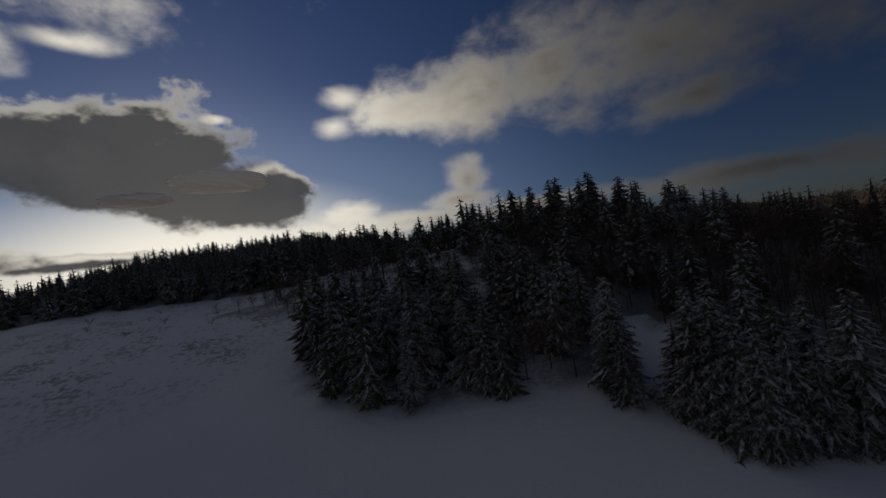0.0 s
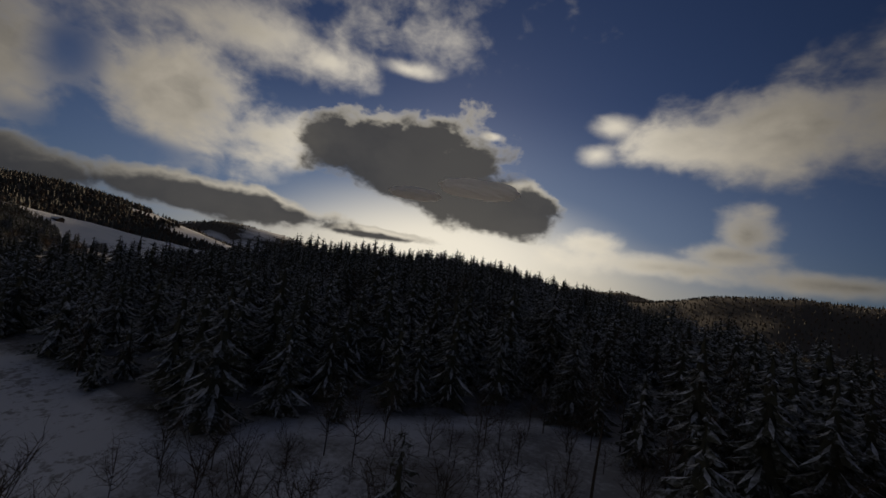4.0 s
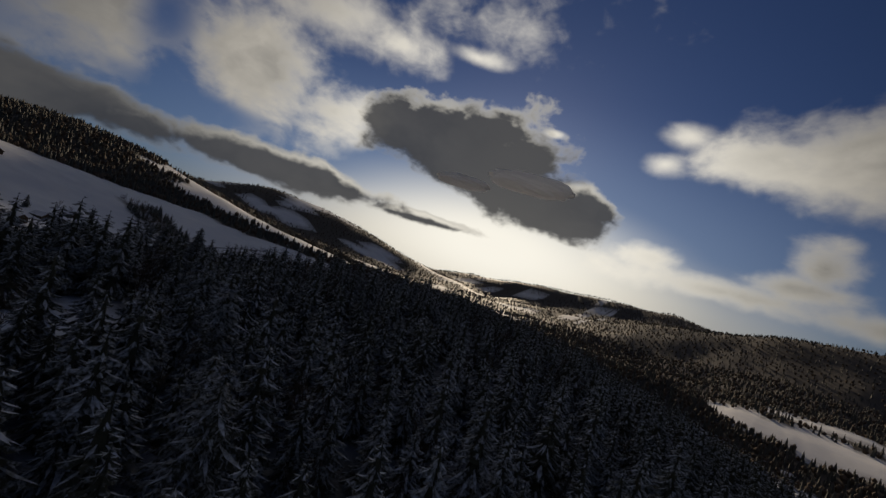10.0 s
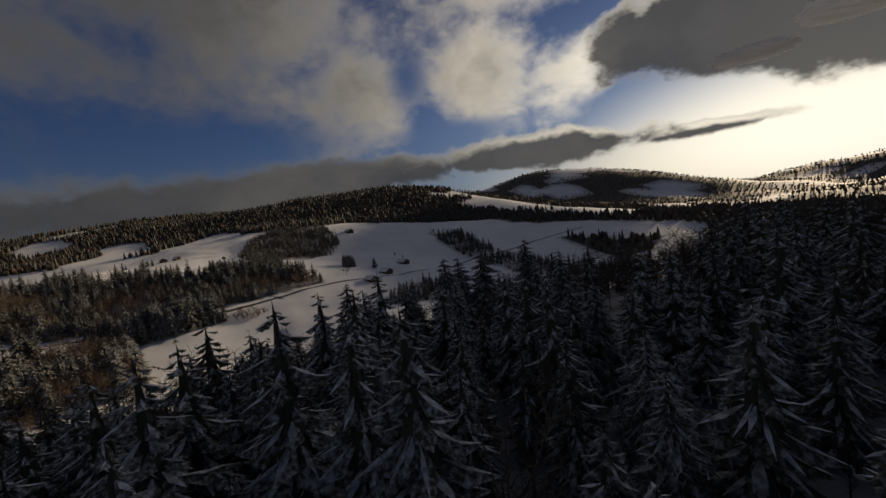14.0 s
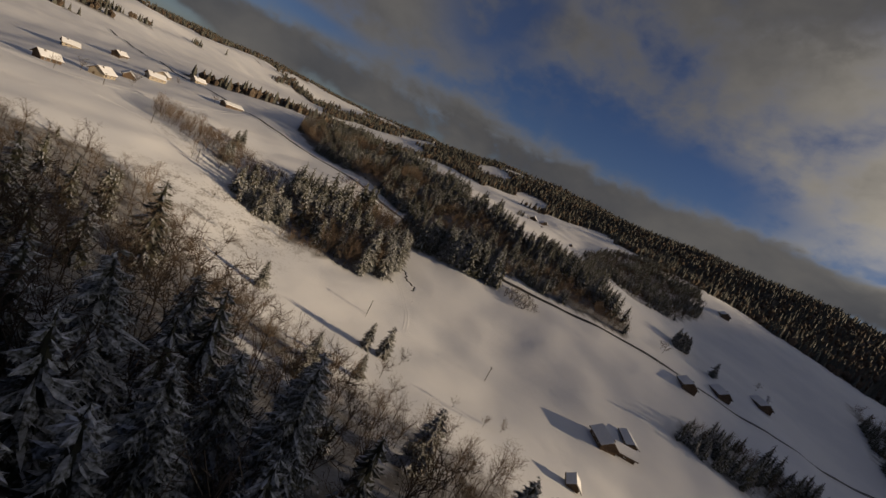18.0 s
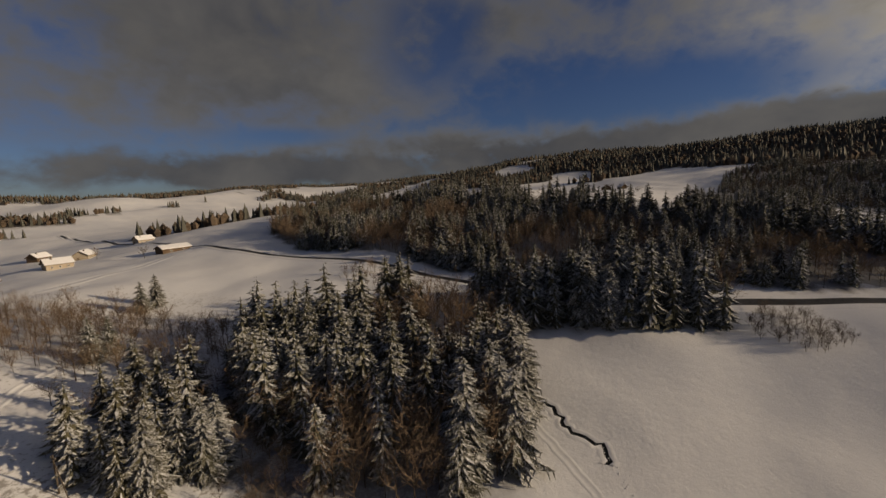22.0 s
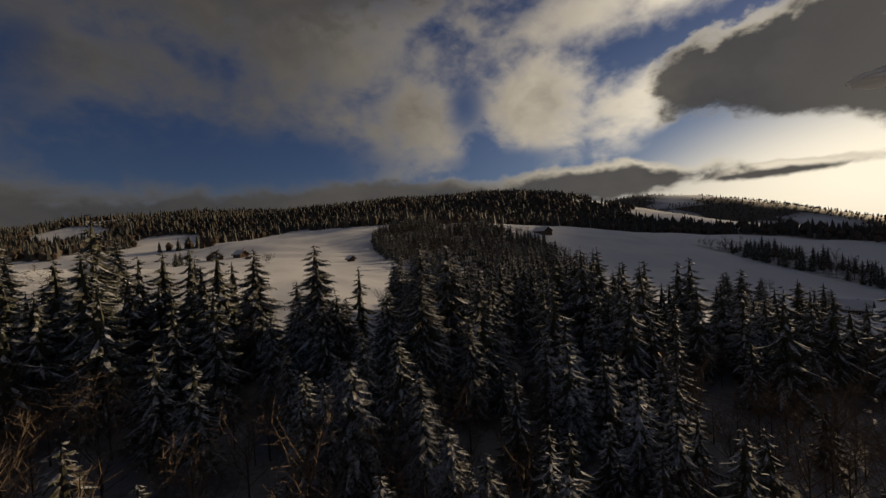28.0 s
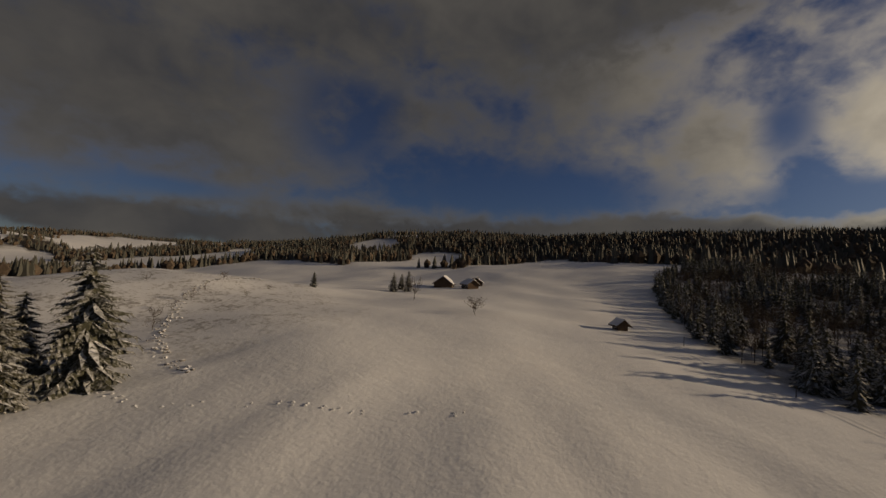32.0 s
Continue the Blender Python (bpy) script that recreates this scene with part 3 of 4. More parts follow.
def stem(height, r0, r1=0.03, sides=6, bend=0.0):
    V, F, rings = [], [], 4
    for i in range(rings):
        t = i / (rings - 1)
        for k in range(sides):
            a = 6.283 * k / sides
            r = r0 + (r1 - r0) * t
            V.append((r * math.cos(a) + bend * t * t, r * math.sin(a), height * t))
    for i in range(rings - 1):
        for k in range(sides):
            a, b = i * sides + k, i * sides + (k + 1) % sides
            F += [(a, b, b + sides), (a, b + sides, a + sides)]
    return np.array(V), np.array(F)


def bare_branches(rng, height, spread, limbs, twigs, coarse=1.0):
    """A leafless crown: limbs that fork into fine twigs, as thin three-sided rods and slivers."""
    V, F = [], []

    def rod(p, q, r0, r1):
        d = (q - p).normalized()
        u = d.orthogonal().normalized()
        w = d.cross(u)
        k = len(V)
        for c, r in ((p, r0), (q, r1)):
            for j in range(3):
                a = 2.094 * j
                V.append(c + (u * math.cos(a) + w * math.sin(a)) * r)
        for j in range(3):
            F.append((k + j, k + (j + 1) % 3, k + 3 + (j + 1) % 3))
            F.append((k + j, k + 3 + (j + 1) % 3, k + 3 + j))

    def sliver(p, q, r):
        d = (q - p).normalized()
        u = d.orthogonal().normalized() * r
        k = len(V)
        V.extend((p - u, p + u, q))
        F.append((k, k + 1, k + 2))

    fork = height * 0.22
    for i in range(limbs):
        a = 6.283 * i / limbs + rng.normal(0, 0.3)
        up = rng.uniform(0.45, 1.0)
        p = Vector((0, 0, fork + height * 0.38 * rng.random()))
        q = Vector((math.cos(a) * spread * 0.30 * (1.5 - up), math.sin(a) * spread * 0.30 * (1.5 - up), p.z + height * 0.26 * up))
        e = Vector((math.cos(a) * spread * 0.5 * (1.45 - up * 0.9), math.sin(a) * spread * 0.5 * (1.45 - up * 0.9), min(height, q.z + height * 0.34 * up)))
        rod(p, q, 0.006 * height, 0.004 * height)
        if coarse > 1:
            sliver(q, e, 0.005 * height)
        else:
            rod(q, e, 0.004 * height, 0.0015 * height)
        for k in range(twigs):
            s = p.lerp(q, rng.random()) if rng.random() < 0.3 else q.lerp(e, rng.random())
            d = Vector((rng.normal(0, 1), rng.normal(0, 1), rng.normal(0.75, 0.5))).normalized()
            ln = height * rng.uniform(0.10, 0.22)
            m = s + d * ln
            sliver(s, m, 0.0035 * height * coarse)
            for _ in range(2):
                d2 = (d + Vector((rng.normal(0, 0.6), rng.normal(0, 0.6), rng.normal(0.15, 0.5)))).normalized()
                b = s.lerp(m, rng.uniform(0.35, 0.9))
                sliver(b, b + d2 * ln * 0.6, 0.0022 * height * coarse)
    return np.array([tuple(v) for v in V]), np.array(F)


def part(name, mesh, parent, label="", loc=(0, 0, 0)):
    ob = new(name, mesh)
    ob.parent = parent
    ob.location = loc
    if label:
        tagged(ob, label)
    return ob


TREE_MATS = [M_NEEDLE, M_BARK, M_BOUGH_SNOW]
SPRUCES, SPRUCE_SPARSE, BARE = [], [], []
_v, _f, _m = blades(np.random.RandomState(150), 17, 6.0, 8, 7, 3, gap=0.52, ragged=0.4)
PINE = (mesh_from("pine_crown", _v, _f, TREE_MATS, _m), mesh_from("pine_trunk", *stem(16, 0.22), [M_BARK]), 17)
for _i, (_h, _w, _wh, _ar) in enumerate(((17, 9.0, 19, 13), (15, 8.4, 18, 13), (20, 9.6, 22, 13), (12, 7.2, 16, 12), (16, 8.0, 19, 12), (9, 6.0, 13, 12))):
    _r = np.random.RandomState(100 + _i)
    _v, _f, _m = blades(_r, _h, _w, _wh, _ar, 5, gap=0.07)
    SPRUCES.append((mesh_from("spruce_boughs", _v, _f, TREE_MATS, _m), mesh_from("spruce_trunk", *stem(_h * 0.95, 0.016 * _h + 0.05), [M_BARK]), _h))
for _i, (_h, _w) in enumerate(((17, 5.6), (13, 6.0))):
    _r = np.random.RandomState(140 + _i)
    _v, _f, _m = blades(_r, _h, _w, 14, 7, 3, gap=0.14, ragged=0.45)
    SPRUCE_SPARSE.append((mesh_from("thin_boughs", _v, _f, TREE_MATS, _m), mesh_from("thin_trunk", *stem(_h * 0.95, 0.2), [M_BARK]), _h))
for _i, (_h, _s, _l, _t) in enumerate(((11, 9, 11, 16), (9, 7, 9, 15), (13, 8, 11, 17), (4.0, 5, 14, 20), (2.4, 3.6, 12, 16))):
    _r = np.random.RandomState(160 + _i)
    _v, _f = bare_branches(_r, _h, _s, _l, _t)
    BARE.append((mesh_from("bare_crown", _v, _f, [M_TWIG if _i != 2 else M_TWIG_RED]), mesh_from("bare_trunk", *stem(_h * 0.75, 0.014 * _h, 0.04, 6, 0.3), [M_BARK]), _h))


def stand(kind, meshes, x, y, scale, turn, label, category, group, sink=0.25):
    boughs, trunk, _ = meshes
    base = new(kind)
    base.empty_display_size = 0.5
    base.matrix_world = Matrix.LocRotScale((x, y, float(ground(x, y)) - sink), Euler((0, 0, turn)), (scale, scale, scale))
    part("trunk", trunk, base)
    part("crown", boughs, base)
    tagged(base, label, category, group)
    return base


def scatter(rng, poly, spacing, keep=None):
    """Uneven rows of places inside an outline."""
    xs, ys = [p[0] for p in poly], [p[1] for p in poly]
    gx, gy = np.meshgrid(np.arange(min(xs), max(xs), spacing), np.arange(min(ys), max(ys), spacing), indexing="ij")
    gx = gx + rng.uniform(-0.48, 0.48, gx.shape) * spacing
    gy = gy + rng.uniform(-0.48, 0.48, gy.shape) * spacing
    ok = inside(poly, gx, gy)
    if keep is not None:
        ok &= keep(gx, gy)
    return gx[ok], gy[ok]


def forest_mesh(name, variants, x, y, scale, turn, mats, sink=0.3):
    """Many trees joined into one mesh; variants: list of (verts, faces, material indices)."""
    rng = np.random.RandomState(len(x))
    pick = rng.randint(0, len(variants), len(x))
    z = ground(x, y) - sink
    Vs, Fs, Ms, base = [], [], [], 0
    for k, (v, f, mi) in enumerate(variants):
        s = pick == k
        n = int(s.sum())
        if not n:
            continue
        c, sn, sc = np.cos(turn[s])[:, None], np.sin(turn[s])[:, None], scale[s][:, None]
        vx = (v[None, :, 0] * c - v[None, :, 1] * sn) * sc + x[s][:, None]
        vy = (v[None, :, 0] * sn + v[None, :, 1] * c) * sc + y[s][:, None]
        vz = v[None, :, 2] * sc + z[s][:, None]
        Vs.append(np.stack([vx, vy, vz], -1).reshape(-1, 3))
        Fs.append((f[None] + (np.arange(n) * len(v))[:, None, None] + base).reshape(-1, 3))
        Ms.append(np.tile(mi, n))
        base += n * len(v)
    return mesh_from(name, np.concatenate(Vs), np.concatenate(Fs), mats, np.concatenate(Ms))


def joined(*pieces):
    """Pieces (verts, triangles, material index or indices) as one."""
    V, F, M, b = [], [], [], 0
    for v, f, mi in pieces:
        V.append(v), F.append(f + b), M.append(np.broadcast_to(mi, len(f)))
        b += len(v)
    return np.concatenate(V), np.concatenate(F), np.concatenate(M)


MID_SPRUCE = [joined(blades(np.random.RandomState(200 + i), h, w, wh, 9, 1, gap=0.07), (*stem(h * 0.6, 0.25, 0.1, 4), 1))
              for i, (h, w, wh) in enumerate(((15.5, 8.4, 14), (13.5, 7.8, 13), (17, 8.8, 15), (11, 6.8, 11), (14.5, 7.2, 13)))]
MID_BARE = [joined((*bare_branches(np.random.RandomState(230 + i), h, s, 9, 13), 0), (*stem(h * 0.7, 0.12, 0.04, 4), 1)) for i, (h, s) in enumerate(((10, 7), (8, 6), (12, 7)))]
LOW_BARE = [joined((*bare_branches(np.random.RandomState(240 + i), h, s, 7, 9, 1.5), 0), (*stem(h * 0.7, 0.13, 0.05, 3), 1)) for i, (h, s) in enumerate(((10, 7), (8, 6), (12, 7)))]
LOW_SPRUCE = [blades(np.random.RandomState(250 + i), h, w, 10, 8, 0, gap=0.05) for i, (h, w) in enumerate(((15.5, 8.0), (13, 7.4), (17, 8.4)))]


def far_cone(h, w, seed):
    r = np.random.RandomState(seed)
    V, F = [], []
    for t0, t1, s in ((0.0, 0.66, 1.0), (0.36, 1.0, 0.66)):
        k, n = len(V), 4
        for j in range(n):
            a = 6.283 * j / n + r.uniform(-0.2, 0.2)
            V.append((math.cos(a) * w * s * 0.5, math.sin(a) * w * s * 0.5, h * t0))
        V.append((0, 0, h * t1))
        F += [(k + j, k + (j + 1) % n, k + n) for j in range(n)]
    return np.array(V), np.array(F)


def far_puff(h, w, seed):
    """A leafless round crown seen from far off: a ragged dome."""
    r = np.random.RandomState(seed)
    V, F, n = [], [], 5
    for t, s in ((0.0, 0.6), (0.55, 1.0)):
        for j in range(n):
            a = 6.283 * j / n
            q = s * r.uniform(0.75, 1.2)
            V.append((math.cos(a) * w * q * 0.5, math.sin(a) * w * q * 0.5, h * t * r.uniform(0.9, 1.1)))
    V.append((0, 0, h))
    for j in range(n):
        a, b = j, (j + 1) % n
        F += [(a, b, b + n), (a, b + n, a + n)]
    F += [(n + j, n + (j + 1) % n, 2 * n) for j in range(n)]
    return np.array(V), np.array(F)


FAR_TREES = [joined((*far_cone(16, 7, i), 0)) for i in range(3)] + [joined((*far_puff(11, 9, 10 + i), 1)) for i in range(2)]


FLIGHT = [(0, 75), (-5, 160), (-20, 240), (-57, 310), (-60, 360), (-110, 390), (-216, 427), (-290, 380), (-350, 317), (-420, 271), (-540, 269), (-612, 260)]  # the line of the flight over the woods


def build_woods():
    rng = np.random.RandomState(11)
    woods = (("front_copse_wood", FRONT_COPSE, 4.4, 0.06, (0.72, 1.05)), ("home_wood", HOME_WOOD, 6.0, 0.14, (0.75, 1.12)), ("field_wood", FIELD_WOOD, 4.3, 0.24, (1.1, 1.5)), ("little_copse", LITTLE_COPSE, 4.2, 0.1, (0.75, 1.05)),
             ("roadside_wood", ROADSIDE_WOOD, 4.2, 0.08, (1.1, 1.5)), ("hill_wood", HILL_WOOD, 4.5, 0.5, (0.72, 1.05)), ("field_edge_wood", FIELD_EDGE_WOOD, 4.6, 0.5, (0.5, 0.8)),
             ("pasture_copse", PASTURE_COPSE, 4.8, 0.0, (0.7, 0.92)), ("ravine_wood", RAVINE_WOOD, 6.0, 0.4, (0.6, 0.95)), ("brook_copse", BROOK_COPSE, 5.4, 0.3, (0.6, 0.85)))
    # how many trees of each wood, those that the flight passes nearest, stand singly
    alone = {"front_copse_wood": 24, "home_wood": 46, "field_wood": 16, "little_copse": 6, "roadside_wood": 14, "hill_wood": 74, "pasture_copse": 22}
    for name, poly, gap, bare_share, sizes in woods:
        x, y = scatter(rng, poly, gap, spruce_cover)
        u = rng.random(len(x))
        patch = rolls(x, y, 90.0, 2) * (0.75 if bare_share > 0.2 else 0.2)
        bare = u < bare_share + np.where(bare_share > 0.05, patch, -1)
        if name == 'home_wood':
            bare |= (y < 232 - 0.15 * x) & (x > 14) & (rng.random(len(x)) < 0.8)
            bare |= (x < -205) & (rng.random(len(x)) < np.where(y > 428, 0.82, 0.4))
            bare |= (x < -262 + 8 * rolls(x, y, 60.0, 2)) & (rng.random(len(x)) < 0.82)
        sc = rng.uniform(*sizes, len(x)) * np.where(rng.random(len(x)) < 0.12, 0.6, 1.0)
        if name == 'home_wood':
            sc = sc * np.where((y < 300) & (x < -70), 0.8, 1.0) * np.where((x < -165) & (y < 400) & (y >= 270), 1.25, 1.0)
        if name == 'hill_wood':
            sc = sc * np.where(x < -575, 1.25, np.where((x < -505) & (y > 200), 0.85, 1.0))
        turn = rng.uniform(0, 6.28, len(x))
        order = np.argsort(np.where(bare, 1e9, near_line(FLIGHT, x, y)))
        edge = order[: min(alone.get(name, 0), int((~bare).sum()))]
        for i in edge:
            k = rng.randint(0, 5)
            stand("spruce", SPRUCES[k], x[i], y[i], sc[i] * 16.5 / SPRUCES[k][2] * rng.uniform(0.85, 1.1), turn[i], "snow-dusted dark green spruce standing in a wood", "tree", "spruces of the woods")
        done = np.zeros(len(x), bool)
        done[edge] = True
        s = ~bare & ~done
        back = s & (near_line(FLIGHT, x, y) > 120) & ((x > -340) | (near_line(FLIGHT, x, y) > 190))
        for tail, sel, kinds in (("", s & ~back, MID_SPRUCE), ("_depths", back, LOW_SPRUCE)):
            if sel.any():
                me = forest_mesh(name + tail, kinds, x[sel], y[sel], sc[sel] * 1.02, turn[sel], TREE_MATS)
                tagged(new(name + tail, me), "dense spruce wood dusted with snow", "forest", kind="stuff")
        if bare.any():
            me = forest_mesh(name + "_bare", LOW_BARE if name in ("home_wood", "field_edge_wood", "ravine_wood") else MID_BARE, x[bare], y[bare], sc[bare] * (np.where(x[bare] > -570, 1.3, 0.6) if "hill" in name else 1.12), turn[bare], [M_TWIG if "home" in name or "edge" in name else M_TWIG_RED, M_BARK])
            tagged(new(name + "_leafless_trees", me), "leafless brown broadleaf trees between the spruces", "trees", kind="stuff")
    # the far country
    rng = np.random.RandomState(21)
    X, Y, S = [], [], []
    for r0, r1, gap, k in ((0, 1300, 10.8, 1.0), (1300, 2300, 16.0, 1.05), (2300, 4600, 30.0, 1.1)):
        g = np.arange(-r1, r1, gap)
        gx, gy = np.meshgrid(g - 330, g + 300, indexing="ij")
        gx = gx + rng.uniform(-0.5, 0.5, gx.shape) * gap
        gy = gy + rng.uniform(-0.5, 0.5, gy.shape) * gap
        rr = np.hypot(gx + 330, gy - 300)
        ok = (rr >= r0) & (rr < r1) & ~in_box(gx, gy) & far_wood(gx, gy) & (np.hypot(gx, gy - 75) > 90)
        ok &= ~((gy < -250) & (gx > 500))
        X.append(gx[ok]), Y.append(gy[ok]), S.append(np.full(ok.sum(), k) * rng.uniform(0.7, 1.15, ok.sum()))
    X, Y, S = np.concatenate(X), np.concatenate(Y), np.concatenate(S)
    me = forest_mesh("far_woods", FAR_TREES, X, Y, S, rng.uniform(0, 6.28, len(X)), [M_NEEDLE_HAZED, M_TWIG])
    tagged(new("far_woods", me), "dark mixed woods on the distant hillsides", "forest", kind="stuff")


build_woods()


# ---------------- road, stream, tracks ----------------
def resample(pts, step):
    out = []
    P = [Vector((*p, 0)) for p in pts]
    for i in range(len(P) - 1):
        p0, p1, p2, p3 = P[max(i - 1, 0)], P[i], P[i + 1], P[min(i + 2, len(P) - 1)]
        n = max(1, int((p2 - p1).length / step))
        for k in range(n):
            t = k / n
            out.append(0.5 * ((2 * p1) + (p2 - p0) * t + (2 * p0 - 5 * p1 + 4 * p2 - p3) * t * t + (3 * p1 - p0 - 3 * p2 + p3) * t**3))
    out.append(P[-1])
    return out


def ribbon(name, pts, profile, mats, step=4.0, wander=0.0):
    """A strip along a line. profile: (offset, height, material) across it; heights over the ground in the middle of the line."""
    line = resample(pts, step)
    V, F, MI, n = [], [], [], len(profile)
    rng = np.random.RandomState(len(pts))
    for i, p in enumerate(line):
        d = (line[min(i + 1, len(line) - 1)] - line[max(i - 1, 0)]).normalized()
        side = Vector((-d.y, d.x, 0))
        q = p + side * (rng.normal(0, wander) if wander else 0)
        for off, up, _ in profile:
            w = q + side * off
            zc = float(ground(w.x, w.y))
            V.append((w.x, w.y, zc + up))
    for i in range(len(line) - 1):
        for k in range(n - 1):
            a = i * n + k
            F.append((a, a + n, a + n + 1, a + 1))
            MI.append(profile[k][2])
    return mesh_from(name, V, F, mats, MI, True)


tagged(new("road", ribbon("road", ROAD, [(-4.6, -0.1, 0), (-2.6, 0.7, 0), (-1.8, 0.2, 1), (0, 0.25, 1), (1.8, 0.2, 0), (2.6, 0.7, 0), (4.6, -0.1, 0)], [M_ROOFSNOW, M_ROAD])),
       "cleared dark asphalt lane between low banks of ploughed snow", "road", kind="structure")
tagged(new("farm_lane", ribbon("farm_lane", [(-440, 20), (-400, 50), (-345, 82), (-290, 96), (-200, 70)], [(-4, -0.05, 0), (-2.4, 0.4, 0), (-1.7, 0.12, 0), (0, 0.28, 0), (1.7, 0.12, 0), (2.4, 0.4, 0), (4, -0.05, 0)], [M_ROOFSNOW])),
       "rutted snow-covered farm lane across a field", "road", kind="structure")
tagged(new("field_track", ribbon("field_track", [(-313, 130), (-330, 145), (-339, 172), (-345, 186), (-352, 176), (-360, 168)], [(-1.6, -0.04, 0), (-1.0, 0.25, 0), (-0.6, 0.06, 0), (0.6, 0.06, 0), (1.0, 0.25, 0), (1.6, -0.04, 0)], [M_ROOFSNOW], 2.0)),
       "vehicle track pressed into deep snow", "track", kind="structure")
STREAM = [(-452, 224), (-444, 236), (-440, 246), (-441, 256), (-436, 264), (-438, 273), (-433, 280), (-433, 288), (-428, 291)]
tagged(new("stream", ribbon("stream", STREAM, [(-2.2, -0.05, 0), (-0.9, 0.16, 0), (-0.5, 0.05, 1), (0.5, 0.05, 0), (0.9, 0.18, 0), (2.2, -0.05, 0)], [M_ROOFSNOW, M_WATER], 1.2, 0.5)),
       "narrow dark brook winding between snowy banks", "water", kind="structure")
tagged(new("sledge_path", ribbon("sledge_path", [(-430, 272), (-424, 284), (-416, 297), (-404, 312), (-392, 322)], [(-1.5, -0.04, 0), (-0.9, 0.09, 0), (-0.5, 0.03, 0), (0.5, 0.03, 0), (0.9, 0.09, 0), (1.5, -0.04, 0)], [M_ROOFSNOW], 1.6, 0.15)),
       "trodden path through deep snow", "track", kind="structure")


tagged(new("field_path", ribbon("field_path", [(-812, 250), (-770, 256), (-735, 264), (-701, 284), (-682, 296), (-668, 311), (-655, 326)], [(-1.5, -0.04, 0), (-0.9, 0.09, 0), (-0.5, 0.03, 0), (0.5, 0.03, 0), (0.9, 0.09, 0), (1.5, -0.04, 0)], [M_ROOFSNOW], 2.0, 0.15)),
       "narrow snowed-in path along a field's edge", "track", kind="structure")


def footprints(name, pts, label):
    """Small dints and clods of kicked-up snow along a line."""
    rng = np.random.RandomState(len(name))
    V, F = [], []
    for i, p in enumerate(resample(pts, 1.5)):
        if rng.random() < 0.12:
            continue
        for s in (-1, 1):
            x, y, r = p.x + s * 0.3 + rng.normal(0, 0.15), p.y + rng.normal(0, 0.2), rng.uniform(0.2, 0.34)
            z, k = float(ground(x, y)), len(V)
            for j in range(5):
                a = 1.257 * j + rng.uniform(-0.3, 0.3)
                V.append((x + math.cos(a) * r, y + math.sin(a) * r, z + 0.0))
            V.append((x, y, z + rng.uniform(0.07, 0.15)))
            F += [(k + j, k + (j + 1) % 5, k + 5) for j in range(5)]
    tagged(new(name, mesh_from(name, V, F, [M_ROOFSNOW])), label, "tracks", kind="stuff")


footprints("footprints_by_the_brook", [(-432, 288), (-420, 300), (-410, 303), (-400, 300), (-386, 296), (-376, 292), (-368, 296)], "line of footprints across a snowy field")
footprints("footprints_round", [(-386, 296), (-378, 303), (-378, 315), (-388, 322)], "curving footprints in fresh snow")
footprints("footprints_west_field", [(-641, 193), (-637, 205), (-639, 214), (-645, 222), (-650, 232), (-657, 241)], "animal tracks crossing a snowy slope")
footprints("footprints_ring", [(-641, 193), (-646, 188), (-650, 192), (-646, 197), (-641, 193)], "ring of trampled snow beside spruces")


# ---------------- mesh clouds added within the sky's dark cloud to shade home wood and hillside ---------------------------
def build_shade_cloud(x, y, z, wide, deep, tall):
    """A cloud mesh added far off towards the sun, set so its shade falls round (x, y, z)."""
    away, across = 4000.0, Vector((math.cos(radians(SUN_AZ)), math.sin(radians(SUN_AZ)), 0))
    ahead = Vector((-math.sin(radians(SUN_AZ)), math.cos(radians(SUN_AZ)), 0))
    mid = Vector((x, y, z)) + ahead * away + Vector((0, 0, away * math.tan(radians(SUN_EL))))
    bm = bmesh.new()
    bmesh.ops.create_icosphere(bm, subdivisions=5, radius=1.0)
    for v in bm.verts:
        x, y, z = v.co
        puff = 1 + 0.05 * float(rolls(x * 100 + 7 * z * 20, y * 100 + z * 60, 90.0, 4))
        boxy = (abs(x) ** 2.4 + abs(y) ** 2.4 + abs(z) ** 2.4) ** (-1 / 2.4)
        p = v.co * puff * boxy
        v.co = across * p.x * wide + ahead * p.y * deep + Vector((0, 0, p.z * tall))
    me = bpy.data.meshes.new("shade_cloud")
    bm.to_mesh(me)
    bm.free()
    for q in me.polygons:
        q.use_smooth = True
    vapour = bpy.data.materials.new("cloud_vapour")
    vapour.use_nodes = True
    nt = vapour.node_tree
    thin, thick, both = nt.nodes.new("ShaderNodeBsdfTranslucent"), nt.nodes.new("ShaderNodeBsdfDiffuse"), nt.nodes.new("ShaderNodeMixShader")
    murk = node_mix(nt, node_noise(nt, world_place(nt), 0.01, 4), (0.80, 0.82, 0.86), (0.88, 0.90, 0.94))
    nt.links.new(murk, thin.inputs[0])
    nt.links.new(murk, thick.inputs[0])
    # share let through, set so the mesh blends into the sky's painted cloud
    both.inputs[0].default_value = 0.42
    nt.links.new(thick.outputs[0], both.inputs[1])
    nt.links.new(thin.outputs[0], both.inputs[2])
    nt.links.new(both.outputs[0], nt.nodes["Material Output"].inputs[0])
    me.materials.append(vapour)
    ob = new("shade_cloud", me)
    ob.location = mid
    tagged(ob, "dark grey mesh cloud added before the low sun to shade the ground", "cloud", kind="structure")


build_shade_cloud(86, 496, -50, 408, 160, 96)
# second cloud, added only for its shade on the far hillside fields
build_shade_cloud(-829, 622, -70, 300, 200, 60)


